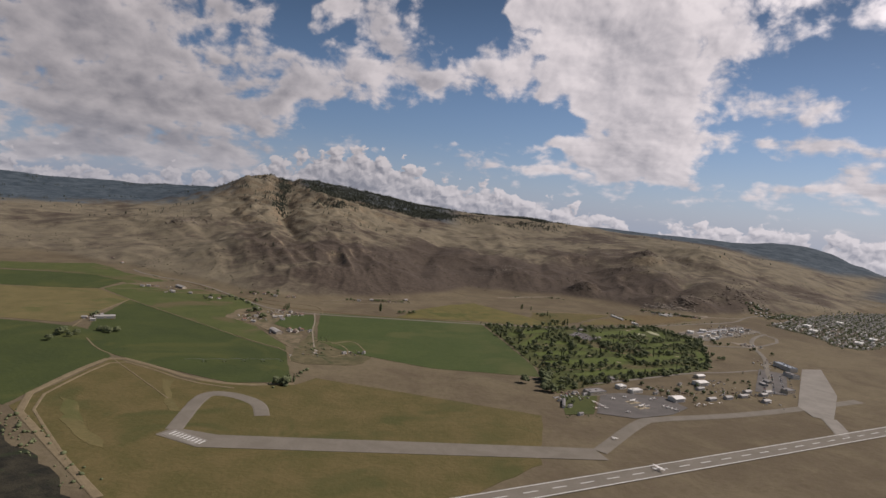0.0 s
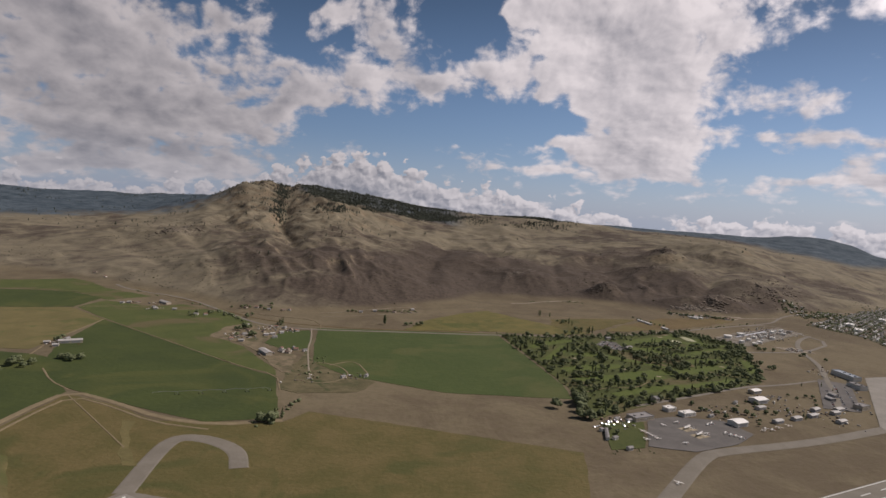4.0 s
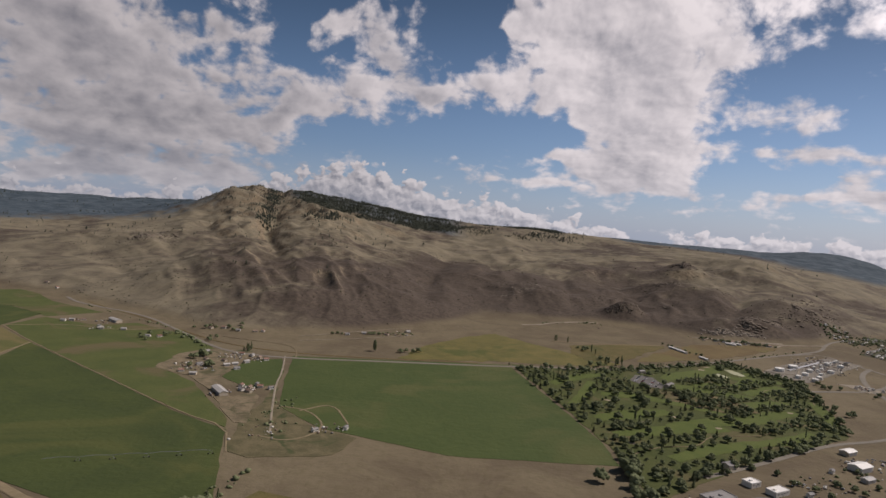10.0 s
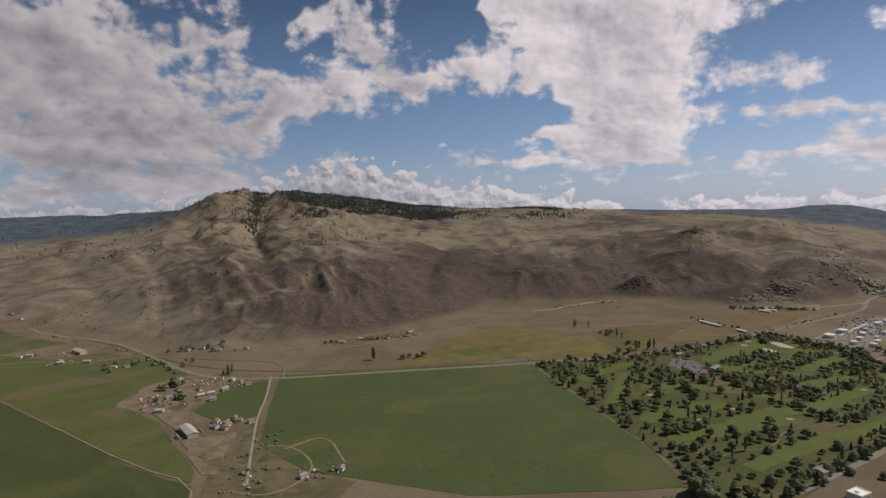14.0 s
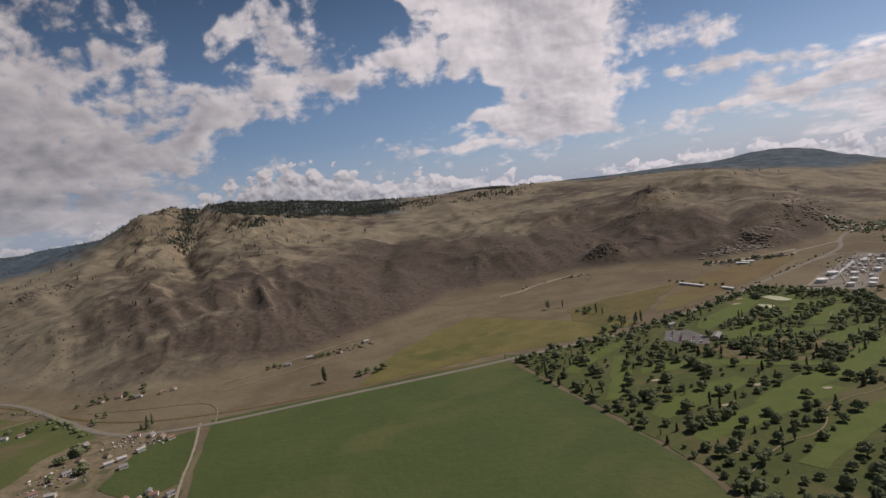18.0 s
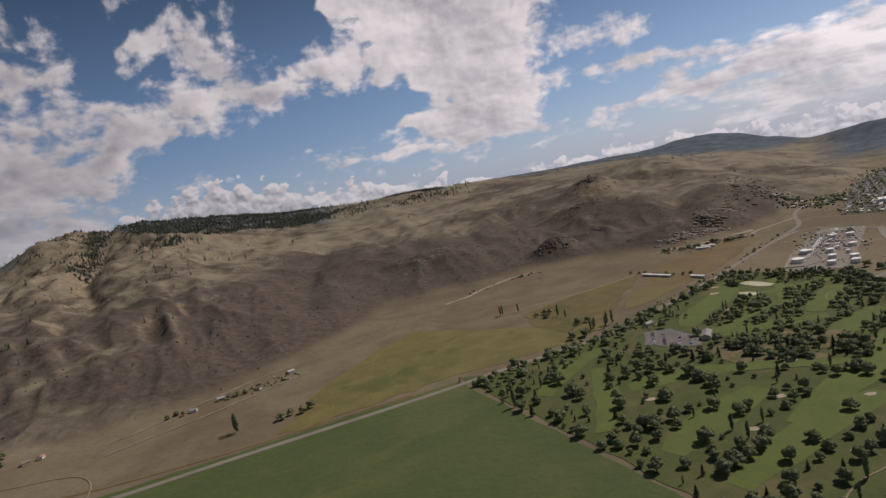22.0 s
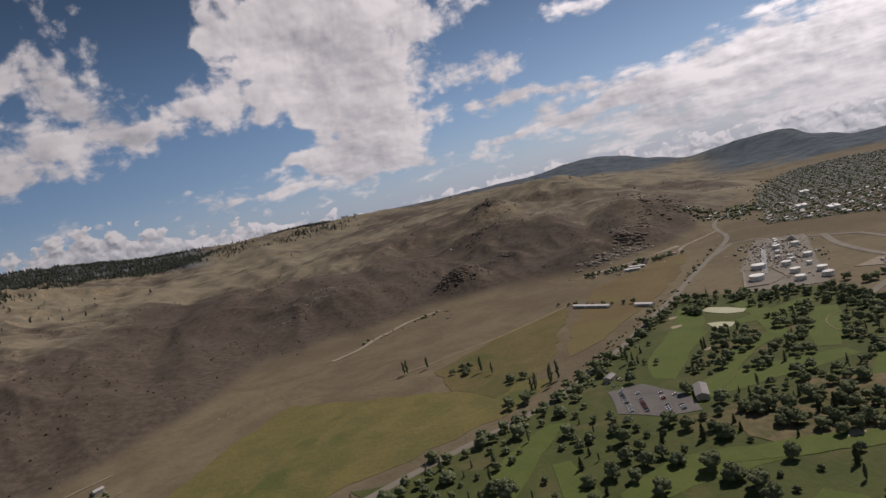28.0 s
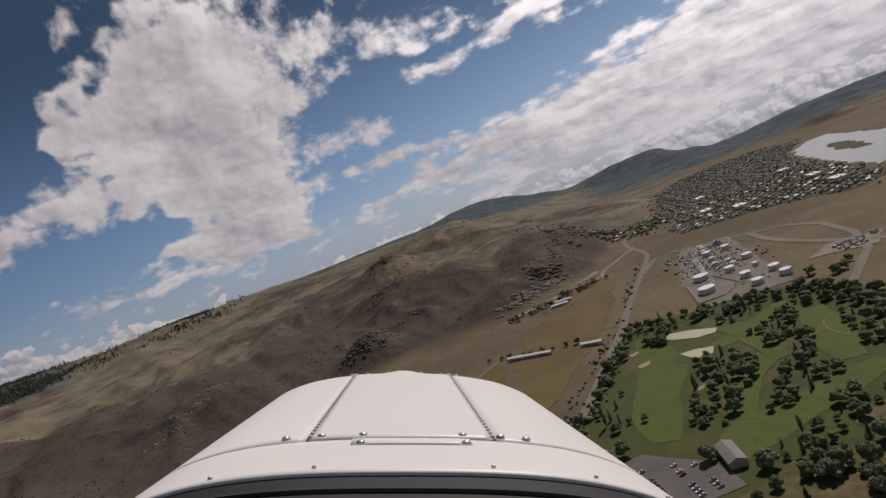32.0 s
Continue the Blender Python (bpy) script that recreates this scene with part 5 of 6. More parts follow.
def walls(bm, w, d, h, rise=0.0):
    """House walls, with pointed ends where the roof is pitched."""
    ring = [(-w / 2, -d / 2), (w / 2, -d / 2), (w / 2, d / 2), (-w / 2, d / 2)]
    low = [bm.verts.new((x, y, -0.4)) for x, y in ring]
    up = [bm.verts.new((x, y, h)) for x, y in ring]
    for k in range(4):
        bm.faces.new((low[k], low[(k + 1) % 4], up[(k + 1) % 4], up[k]))
    if rise:
        e, f = bm.verts.new((w / 2, 0, h + rise)), bm.verts.new((-w / 2, 0, h + rise))
        bm.faces.new((up[1], up[2], e))
        bm.faces.new((up[3], up[0], f))
    else:
        bm.faces.new(up)


def make_building(name, w, d, h, rise, wall, roof, label, category, group="", doors=1, windows=2, big_door=False, chimney=False, plain=False):
    """A building with walls, roof, doors and windows as parts of their own."""
    b = root(name, label, category, group)
    bm = bmesh.new()
    walls(bm, w, d, h, rise)
    part("wall", bm, wall, b)
    bm = bmesh.new()
    if rise:
        gable(bm, w, d, h, rise)
    else:
        box(bm, -w / 2 - 0.15, -d / 2 - 0.15, h, w / 2 + 0.15, d / 2 + 0.15, h + 0.3)
        for x0, y0, x1, y1 in ((-w / 2, -d / 2, w / 2, -d / 2 + 0.3), (-w / 2, d / 2 - 0.3, w / 2, d / 2), (-w / 2, -d / 2, -w / 2 + 0.3, d / 2), (w / 2 - 0.3, -d / 2, w / 2, d / 2)):
            box(bm, x0, y0, h + 0.3, x1, y1, h + 0.8)
        for k in range(max(1, int(w / 12))):
            box(bm, -w / 2 + 4 + 11 * k, -1.2, h + 0.3, -w / 2 + 6.5 + 11 * k, 1.2, h + 1.5)
    roof_ob = part("roof", bm, roof, b)
    if chimney:
        bm = bmesh.new()
        box(bm, w * 0.2, -0.4, h + rise * 0.5, w * 0.2 + 0.8, 0.4, h + rise + 0.9)
        part("chimney", bm, BROWN_ROOF, roof_ob)
    if plain:
        return b
    for k in range(doors):
        bm = bmesh.new()
        if big_door:
            dw, dh = min(w * 0.7 / doors, 14), h * 0.8
        else:
            dw, dh = 1.1, 2.1
        x = (k - (doors - 1) / 2) * (w / max(doors, 1)) * 0.9
        box(bm, x - dw / 2, -d / 2 - 0.12, 0.0, x + dw / 2, -d / 2 + 0.05, dh)
        part("door", bm, DOOR_GREY, b)
    for side in (-1, 1):
        for k in range(windows):
            x = (k + 0.5) / windows * w * 0.86 - w * 0.43
            if doors and side < 0 and abs(x) < 1.6:
                x += 1.9
            bm = bmesh.new()
            box(bm, x - 0.75, side * d / 2 - 0.08, h * 0.42, x + 0.75, side * d / 2 + 0.08, h * 0.42 + 1.2)
            win = part("window", bm, WHITE_WALL, b)
            bm = bmesh.new()
            box(bm, x - 0.62, side * (d / 2 + 0.06) - 0.05, h * 0.42 + 0.12, x + 0.62, side * (d / 2 + 0.06) + 0.05, h * 0.42 + 1.08)
            part("pane", bm, DARK_GLASS, win)
    return b


def stand(ob, x, y, turn=0.0, z=0.45, size=1.0):
    ob.matrix_basis = Matrix.Translation((x, y, ground_height(x, y) + z)) @ Matrix.Rotation(turn, 4, "Z") @ Matrix.Diagonal((size, size, size, 1))
    return ob


def again(ob, x, y, turn=0.0, z=0.45):
    return copy_thing(ob, Matrix.Translation((x, y, ground_height(x, y) + z)) @ Matrix.Rotation(turn, 4, "Z"))


# airfield buildings
stand(make_building("hangar", 18, 14, 4.6, 1.8, WHITE_WALL, WHITE_SHEET, "white steel hangar with a bright low-pitched roof", "hangar", "airfield hangars", 1, 0, True), 317, 815, TURN)
stand(make_building("hangar", 20, 14, 4.6, 1.8, WHITE_WALL, WHITE_SHEET, "white steel hangar beside a brown lot", "hangar", "airfield hangars", 1, 0, True), 388, 914, TURN)
stand(make_building("hangar", 16, 10, 3.8, 1.4, TAN_WALL, WHITE_SHEET, "long white-roofed shed with tan walls", "hangar", "airfield hangars", 2, 0, True), 404, 958, TURN)
stand(make_building("flying_club", 19, 10, 3.6, 0, WHITE_WALL, WHITE_SHEET, "low white flat-roofed club building", "building", "", 1, 4), 268, 838, TURN)
stand(make_building("flying_club_wing", 13, 10, 3.8, 0, WHITE_WALL, WHITE_SHEET, "stepped white flat-roofed annex", "building", "", 1, 3), 252, 852, TURN)
stand(make_building("office_building", 28, 15, 4.2, 0, TAN_WALL, GREY_ROOF, "grey flat-roofed office with tan walls", "building", "", 1, 7), 206, 812, TURN)
stand(make_building("workshop", 14, 9, 4, 1.4, TAN_WALL, GREY_ROOF, "small grey-roofed workshop by the lane", "building", "", 1, 2), 250, 890, TURN)
stand(make_building("terminal", 46, 14, 6, 0, WHITE_WALL, BLUE_ROOF, "long airport terminal with a blue-grey roof", "terminal", "", 2, 9), 606, 1085, TURN + 1.2)
stand(make_building("terminal_wing", 26, 12, 5, 0, WHITE_WALL, GREY_ROOF, "low grey-roofed terminal wing building", "terminal", "", 1, 5), 584, 1024, TURN + 1.2)
stand(make_building("control_building", 18, 12, 5, 0, TAN_WALL, GREY_ROOF, "flat-roofed tan airport building", "building", "", 1, 4), 520, 915, TURN)
shed = make_building("aircraft_shed", 13, 7, 3.0, 1.1, GREY_SHEET, GREY_SHEET, "grey metal aircraft shed in a row", "shed", "row of aircraft sheds", 2, 0, True)
stand(shed, 402, 850, TURN)
for x, y, t in ((430, 866, 0), (448, 892, 0.1), (468, 884, 0), (482, 900, 0), (372, 834, 0), (500, 948, 1.2), (516, 968, 1.2), (376, 884, 0), (455, 850, 0)):
    again(shed, x, y, TURN + t)
lean_to = make_building("storage_shed", 6, 4, 2.4, 0.9, WHITE_WALL, GREY_ROOF, "small white storage shed with a grey roof", "shed", "small sheds", 1, 1)
stand(lean_to, 168, 716, TURN)
for x, y, t in ((160, 742, .2), (152, 765, .2), (176, 802, .4), (190, 800, .1), (296, 838, 0), (352, 900, .3), (640, 1272, .5), (628, 1284, .5), (652, 1266, .5), (-150, 893, .4), (-122, 906, .9), (-232, 1018, .3), (-252, 1028, 1.2)):
    again(lean_to, x, y, TURN + t)
stand(make_building("long_shed", 30, 3.2, 2.6, 0.6, WHITE_WALL, GREY_ROOF, "long narrow shed along a lawn", "shed", "", 3, 0), 154, 752, 1.4)

# farm buildings: barns, houses, sheds
barn = make_building("barn", 30, 10, 3.6, 1.6, TAN_WALL, GREY_SHEET, "long barn with a grey metal roof", "barn", "farm barns", 2, 0, True)
stand(barn, -596, 1328, -0.65)
for x, y, t in ((-560, 975, 0.55), (-282, 990, -0.9)):
    again(barn, x, y, t)
small_barn = make_building("small_barn", 8, 5, 2.6, 1.1, TAN_WALL, GREY_SHEET, "small weathered barn with a pale metal roof", "barn", "farm barns", 1, 1, True)
stand(small_barn, -340, 1052, 0.1)
for x, y, t in ((-582, 1262, 0.5), (-590, 1274, -0.5), (-658, 1308, 0.2), (-300, 1128, 0.9), (-318, 1104, 0.6), (-310, 1112, 0.6), (-565, 950, 0.5), (-586, 962, 0.4), (-180, 1392, 0.2), (-105, 1440, 0.6), (-548, 1268, .3)):
    again(small_barn, x, y, t)
homes = [
    make_building("farm_house", 11, 8, 3.2, 2.2, WHITE_WALL, GREY_ROOF, "white farm house with a grey pitched roof", "house", "farm houses", 1, 3, chimney=True),
    make_building("farm_house", 12, 7.5, 3.0, 2.0, TAN_WALL, BROWN_ROOF, "tan farm house with a brown pitched roof", "house", "farm houses", 1, 3, chimney=True),
    make_building("farm_house", 10, 8, 3.2, 2.0, WHITE_WALL, RED_ROOF, "white farm house with a red-brown roof", "house", "farm houses", 1, 2, chimney=True),
]
rng = random.Random(12)
SPOTS = (
    (-372, 1170), (-355, 1128), (-322, 1172), (-306, 1168), (-292, 1158), (-280, 1150), (-352, 1098), (-330, 1128), (-360, 1062), (-300, 1092),
    (-432, 1330), (-412, 1336), (-384, 1326), (-356, 1330), (-345, 1336), (-668, 1300), (-645, 1318), (-476, 1240), (-492, 1236), (-930, 1640), (-880, 1600),
    (-575, 990), (-256, 1014), (-246, 1022), (-262, 1004), (-252, 1000), (-268, 1020), (-206, 1372), (-140, 1400),
)
for n, (x, y) in enumerate(SPOTS):
    model = homes[n % 3]
    turn = rng.choice((0.1, 0.7, -0.6, 1.5)) + rng.uniform(-.1, .1)
    (stand(model, x, y, turn, size=0.66) if n < 3 else again(model, x, y, turn))
for k in range(16):
    f = k / 15
    again(homes[(k * 2 + 1) % 3], 530 + 120 * f + rng.gauss(0, 6), 1628 - 22 * f + rng.gauss(0, 9), rng.uniform(0, 1.5))
poultry = make_building("long_barn", 52, 5, 2.6, 0.9, WHITE_WALL, WHITE_SHEET, "long low barn with a white roof", "barn", "long barns", 3, 0, True)
stand(poultry, 410, 1478, -1.27)
short = make_building("short_barn", 22, 5, 2.6, 0.9, WHITE_WALL, WHITE_SHEET, "white-roofed barn beside the long barn", "barn", "long barns", 1, 0, True)
stand(short, 434, 1414, -1.27)
again(short, 560, 1592, -0.9)
again(short, 575, 1600, -0.9)
stand(make_building("clubhouse", 20, 8, 3.4, 1.5, TAN_WALL, GREY_ROOF, "grey-roofed golf clubhouse among trees", "clubhouse", "", 2, 6), 294, 1188, 0.9)
stand(make_building("clubhouse_wing", 10, 6, 3, 1.3, TAN_WALL, GREY_ROOF, "grey-roofed golf shop beside a car park", "building", "", 1, 3), 277, 1264, 0.5)


# ---- irrigation ----
def build_irrigator(ax, ay, bx, by, towers):
    """A centre-pivot sprinkler: a raised pipe on wheeled towers."""
    d = Vector((bx - ax, by - ay, 0))
    whole = root("pivot_irrigator", "long grey wheeled sprinkler line in the crop field", "irrigator", at=Matrix.Translation((ax, ay, 0.25)))
    turn = d.normalized()
    side = Vector((-turn.y, turn.x, 0))
    for k in range(towers):
        p, q = d * (k / towers), d * ((k + 1) / towers)
        bm = bmesh.new()
        rings = []
        for n in range(7):
            c = p.lerp(q, n / 6) + Vector((0, 0, 3.4 + 0.9 * math.sin(math.pi * n / 6)))
            rings.append([bm.verts.new(c + side * 0.16 * math.cos(h * 1.0472) + Vector((0, 0, 0.16 * math.sin(h * 1.0472)))) for h in range(6)])
        for u, w in zip(rings, rings[1:]):
            for h in range(6):
                bm.faces.new((u[h], u[(h + 1) % 6], w[(h + 1) % 6], w[h]))
        part("pipe", bm, METAL, whole)
        bm = bmesh.new()
        for f in (-1, 1):
            limb(bm, q + turn * 1.9 * f + Vector((0, 0, 0.5)), q + Vector((0, 0, 3.4)), 0.1, 0.1, 5)
        limb(bm, q - turn * 2.1 + Vector((0, 0, 0.6)), q + turn * 2.1 + Vector((0, 0, 0.6)), 0.1, 0.1, 5)
        part("tower", bm, METAL, whole)
        for f in (-1, 1):
            bm = bmesh.new()
            m = Matrix.Translation(q + turn * 2.0 * f + Vector((0, 0, 0.55))) @ side.to_track_quat("Z", "Y").to_matrix().to_4x4()
            lathe(bm, ((0.3, -0.16), (0.55, -0.16), (0.6, 0.0), (0.55, 0.16), (0.3, 0.16)), 14, m)
            part("wheel", bm, RUBBER, whole)


build_irrigator(-338, 774, -222, 819, 5)

# ---- storage tanks ----
def make_tank(r, h, label):
    t = root("storage_tank", label, "storage tank", "fuel storage tanks")
    bm = bmesh.new()
    lathe(bm, ((r, -0.2), (r, h), (r - 0.06, h + 0.04)), 40)
    part("shell", bm, WHITE_SHEET, t, smooth=False)
    bm = bmesh.new()
    lathe(bm, ((r + 0.15, h), (r + 0.15, h + 0.18), (r * 0.5, h + r * 0.035), (0.2, h + r * 0.06)), 40)
    part("roof", bm, WHITE_SHEET, t)
    bm = bmesh.new()
    for k in range(3):
        z = h * (0.3 + 0.3 * k)
        lathe(bm, ((r + 0.02, z), (r + 0.1, z + 0.05), (r + 0.1, z + 0.15), (r + 0.02, z + 0.2)), 40, cap=False)
    part("girth_band", bm, GREY_SHEET, t)
    bm = bmesh.new()
    steps = 26
    for k in range(steps):
        a = 1.9 * k / steps
        m = Matrix.Rotation(a, 4, "Z") @ Matrix.Translation((r + 0.55, 0, h * (k + 0.5) / steps)) @ Matrix.Diagonal((0.9, r * 1.9 / steps, 0.08, 1))
        bmesh.ops.create_cube(bm, size=1.0, matrix=m)
    part("stair", bm, METAL, t)
    bm = bmesh.new()
    for k in range(24):
        a = 2 * math.pi * k / 24
        m = Matrix.Rotation(a, 4, "Z") @ Matrix.Translation((r - 0.1, 0, h + 0.7)) @ Matrix.Diagonal((0.06, 0.06, 1.1, 1))
        bmesh.ops.create_cube(bm, size=1.0, matrix=m)
    lathe(bm, ((r - 0.13, h + 1.2), (r - 0.07, h + 1.2), (r - 0.07, h + 1.27), (r - 0.13, h + 1.27)), 40, cap=False)
    part("rail", bm, METAL, t)
    return t


large, middle, little = make_tank(7.6, 4.8, "large white steel fuel tank inside an earth bund"), make_tank(5.0, 4.4, "white cylindrical steel fuel tank"), make_tank(3.0, 3.5, "small white cylindrical fuel tank")
first = {large: True, middle: True, little: True}
for model, x, y in (
    (large, 584, 1398), (large, 543, 1364), (middle, 601, 1376), (middle, 575, 1344), (middle, 550, 1318), (middle, 568, 1302), (middle, 586, 1322), (little, 620, 1384), (little, 634, 1398), (middle, 640, 1380),
    (little, 606, 1352), (little, 628, 1410), (middle, 676, 1452), (little, 690, 1466), (middle, 692, 1438), (little, 706, 1478), (little, 716, 1488), (little, 652, 1430),
):
    (stand if first[model] else again)(model, x, y, rng.uniform(0, 6), 0.55)
    first[model] = False
stand(make_building("tank_office", 16, 8, 4, 0, TAN_WALL, GREY_ROOF, "flat-roofed tank yard office", "building", "", 1, 3), 724, 1470, 0.7)
rack = root("pipe_rack", "grey pipe rack running through the tank yard", "pipe rack")
for k in range(5):
    bm = bmesh.new()
    limb(bm, (560 + 0.7 * k, 1372 - 0.8 * k, 1.6), (668 + 0.7 * k, 1468 - 0.8 * k, 1.6), 0.3, 0.3, 8)
    part("pipe", bm, METAL, rack)
for k in range(10):
    bm = bmesh.new()
    x, y = 561 + 11.5 * k, 1371 + 10.3 * k
    box(bm, x - 0.4, y - 0.4, 0.3, x + 0.4, y + 0.4, 1.35)
    part("support", bm, CONCRETE, rack)
for pts in ([(512, 1352), (566, 1404), (604, 1412), (560, 1340), (528, 1338)],):
    bund = tagged(new("bund_wall"), "low pale earth bund round two tanks", "bund")
    for a, b in zip(pts, pts[1:] + pts[:1]):
        bm = bmesh.new()
        d = math.dist(a, b)
        m = Matrix.Translation(((a[0] + b[0]) / 2, (a[1] + b[1]) / 2, 0.9)) @ Matrix.Rotation(math.atan2(b[1] - a[1], b[0] - a[0]), 4, "Z")
        w = d / 2
        v = [bm.verts.new(m @ Vector(p)) for p in ((-w, -1.6, -.5), (w, -1.6, -.5), (w, 1.6, -.5), (-w, 1.6, -.5), (-w, -.5, .7), (w, -.5, .7), (w, .5, .7), (-w, .5, .7))]
        for f in ((3, 2, 1, 0), (4, 5, 6, 7), (0, 1, 5, 4), (1, 2, 6, 5), (2, 3, 7, 6), (3, 0, 4, 7)):
            bm.faces.new([v[k] for k in f])
        part("bank", bm, GRAVEL, bund)


# ---- aircraft ----
def make_aircraft(span, label, group, twin=False):
    k = span / 11.0
    plane = root("aircraft", label, "aircraft", group)

    def ring(x, r, z):
        return [Vector((x * k, r * k * math.cos(a), (z + r * math.sin(a)) * k)) for a in [2 * math.pi * n / 10 for n in range(10)]]

    bm = bmesh.new()
    loft(bm, [ring(3.6, 0.12, 1.2), ring(3.3, 0.45, 1.2), ring(1.8, 0.62, 1.3), ring(0, 0.66, 1.4), ring(-2.2, 0.36, 1.5), ring(-4.6, 0.12, 1.6)])
    body = part("fuselage", bm, WHITE_SHEET, plane, smooth=True)
    bm = bmesh.new()
    box(bm, 0.7 * k, -0.5 * k, 1.7 * k, 1.9 * k, 0.5 * k, 1.98 * k)
    part("cockpit_glass", bm, DARK_GLASS, body)
    for side in (1, -1):
        bm = bmesh.new()
        secs = [[Vector((x * k, side * y * k, z * k)) for x, z in ((c, 2.05), (c * 0.2 + 0.4, 2.15), (c - w, 2.05), (c * 0.2 + 0.2, 2.0))] for y, c, w in ((0.1, 1.3, 1.6), (3.0, 1.3, 1.55), (5.5, 1.1, 1.1))]
        loft(bm, secs)
        bmesh.ops.recalc_face_normals(bm, faces=bm.faces[:])
        part("wing", bm, WHITE_SHEET, plane)
        bm = bmesh.new()
        loft(bm, [[Vector((x * k, side * y * k, z * k)) for x, z in ((-3.6, 1.65), (-4.0, 1.7), (-4.5, 1.65), (-4.0, 1.62))] for y in (0.05, 1.6)])
        bmesh.ops.recalc_face_normals(bm, faces=bm.faces[:])
        part("tailplane", bm, WHITE_SHEET, plane)
        bm = bmesh.new()
        limb(bm, (0.1 * k, side * 0.5 * k, 1.1 * k), (0, side * 1.1 * k, 0.25 * k), 0.07 * k, 0.05 * k)
        part("gear_leg", bm, METAL, plane)
        bm = bmesh.new()
        lathe(bm, ((0.24 * k, -0.09 * k), (0.24 * k, 0.09 * k)), 10, Matrix.Translation((0, side * 1.1 * k, 0.24 * k)) @ Matrix.Rotation(radians(90), 4, "X"))
        part("wheel", bm, RUBBER, plane)
        if twin:
            bm = bmesh.new()
            limb(bm, (-0.6 * k, side * 2.2 * k, 1.9 * k), (2.1 * k, side * 2.2 * k, 1.9 * k), 0.18 * k, 0.3 * k, 10)
            part("engine", bm, WHITE_SHEET, plane)
    bm = bmesh.new()
    loft(bm, [[Vector((x * k, y * k, z * k)) for x, y in ((-3.4 - z * 0.3, 0), (-4.2, 0.06), (-4.75, 0), (-4.2, -0.06))] for z in (1.6, 3.0)])
    bmesh.ops.recalc_face_normals(bm, faces=bm.faces[:])
    part("fin", bm, RED_PAINT if not twin else WHITE_SHEET, plane)
    bm = bmesh.new()
    lathe(bm, ((0.2 * k, -0.08 * k), (0.2 * k, 0.08 * k)), 10, Matrix.Translation((2.8 * k, 0, 0.2 * k)) @ Matrix.Rotation(radians(90), 4, "X"))
    part("nose_wheel", bm, RUBBER, plane)
    return plane


stand(make_aircraft(15, "white twin-engined turboprop airliner on the runway", "airliners", True), *along(12, -5.5), TURN, 0.75)
stand(make_aircraft(8.5, "white twin-engined aircraft on the taxiway", "", True), 190, 644, 1.0, 0.75)
for x, y in ((251, 788), (257, 769)):
    u, v = AXIS * 9, ACROSS * 6
    patch("parking_pad", [(x + sx * u.x + sy * v.x, y + sx * u.y + sy * v.y) for sx, sy in ((-1, -1), (1, -1), (1, 1), (-1, 1))], 0.68, SAND, "tan concrete aircraft parking pad", "apron", 0.0, 0.05)
twin_plane = make_aircraft(15, "white twin-engined aircraft with orange trim on a tan pad", "parked twins", True)
stand(twin_plane, 251, 788, 2.4, 0.75)
again(twin_plane, 257, 769, 2.4, 0.75)
light_plane = make_aircraft(10, "small white high-wing aircraft parked on the apron", "parked light aircraft")
stand(light_plane, 226, 793, 0.6, 0.75, 0.8)
for x, y, t in ((245, 806, 2.2), (266, 775, 2.0), (289, 781, 2.6), (293, 777, 2.6), (297, 774, 2.6), (286, 811, 2.6), (301, 770, 2.6), (350, 803, 2.6), (344, 806, 2.6),
                (196, 770, 1.0), (199, 764, 1.0), (203, 757, 1.0), (193, 745, 1.0), (206, 750, 1.0), (338, 798, 1.8), (280, 806, 2.6), (232, 742, 1.9), (362, 812, 1.2), (378, 822, 1.0)):
    again(light_plane, x, y, t, 0.75)


# ---- cars ----
def make_car(mat, label):
    car = root("car", label, "car", "parked cars")

    def sec(x, w, z0, z1):
        return [Vector((x, -w, z0)), Vector((x, w, z0)), Vector((x, w, z1)), Vector((x, -w, z1))]

    bm = bmesh.new()
    loft(bm, [sec(-2.2, 0.78, 0.4, 0.8), sec(-2.0, 0.88, 0.3, 0.95), sec(0.9, 0.9, 0.28, 0.98), sec(2.0, 0.86, 0.3, 0.85), sec(2.25, 0.74, 0.4, 0.7)])
    part("body", bm, mat, car)
    bm = bmesh.new()
    loft(bm, [sec(-1.9, 0.74, 0.93, 0.96), sec(-1.3, 0.68, 0.93, 1.42), sec(0.2, 0.68, 0.93, 1.45), sec(1.1, 0.74, 0.93, 0.97)])
    part("cabin", bm, DARK_GLASS, car)
    bm = bmesh.new()
    box(bm, -1.2, -0.62, 1.43, 0.15, 0.62, 1.5)
    part("roof", bm, mat, car)
    for x in (-1.35, 1.4):
        for y in (-0.82, 0.82):
            bm = bmesh.new()
            lathe(bm, ((0.33, -0.1), (0.33, 0.1)), 10, Matrix.Translation((x, y, 0.33)) @ Matrix.Rotation(radians(90), 4, "X"))
            part("wheel", bm, RUBBER, car)
    return car


CARS = [
    make_car(painted("car_white", (0.72, 0.72, 0.72), 0.25), "white parked car on asphalt"),
    make_car(painted("car_silver", (0.42, 0.43, 0.45), 0.25, 0.5), "silver parked car on asphalt"),
    make_car(painted("car_dark", (0.05, 0.055, 0.07), 0.2), "dark parked car on asphalt"),
    make_car(painted("car_red", (0.34, 0.04, 0.035), 0.25), "dark red parked car on asphalt"),
]
started = set()


def park(x, y, turn, z=0.7):
    model = rng.choices(CARS, (5, 4, 3, 1))[0]
    again(model, x, y, turn, z) if model in started else stand(model, x, y, turn, z, 0.75)
    started.add(model)


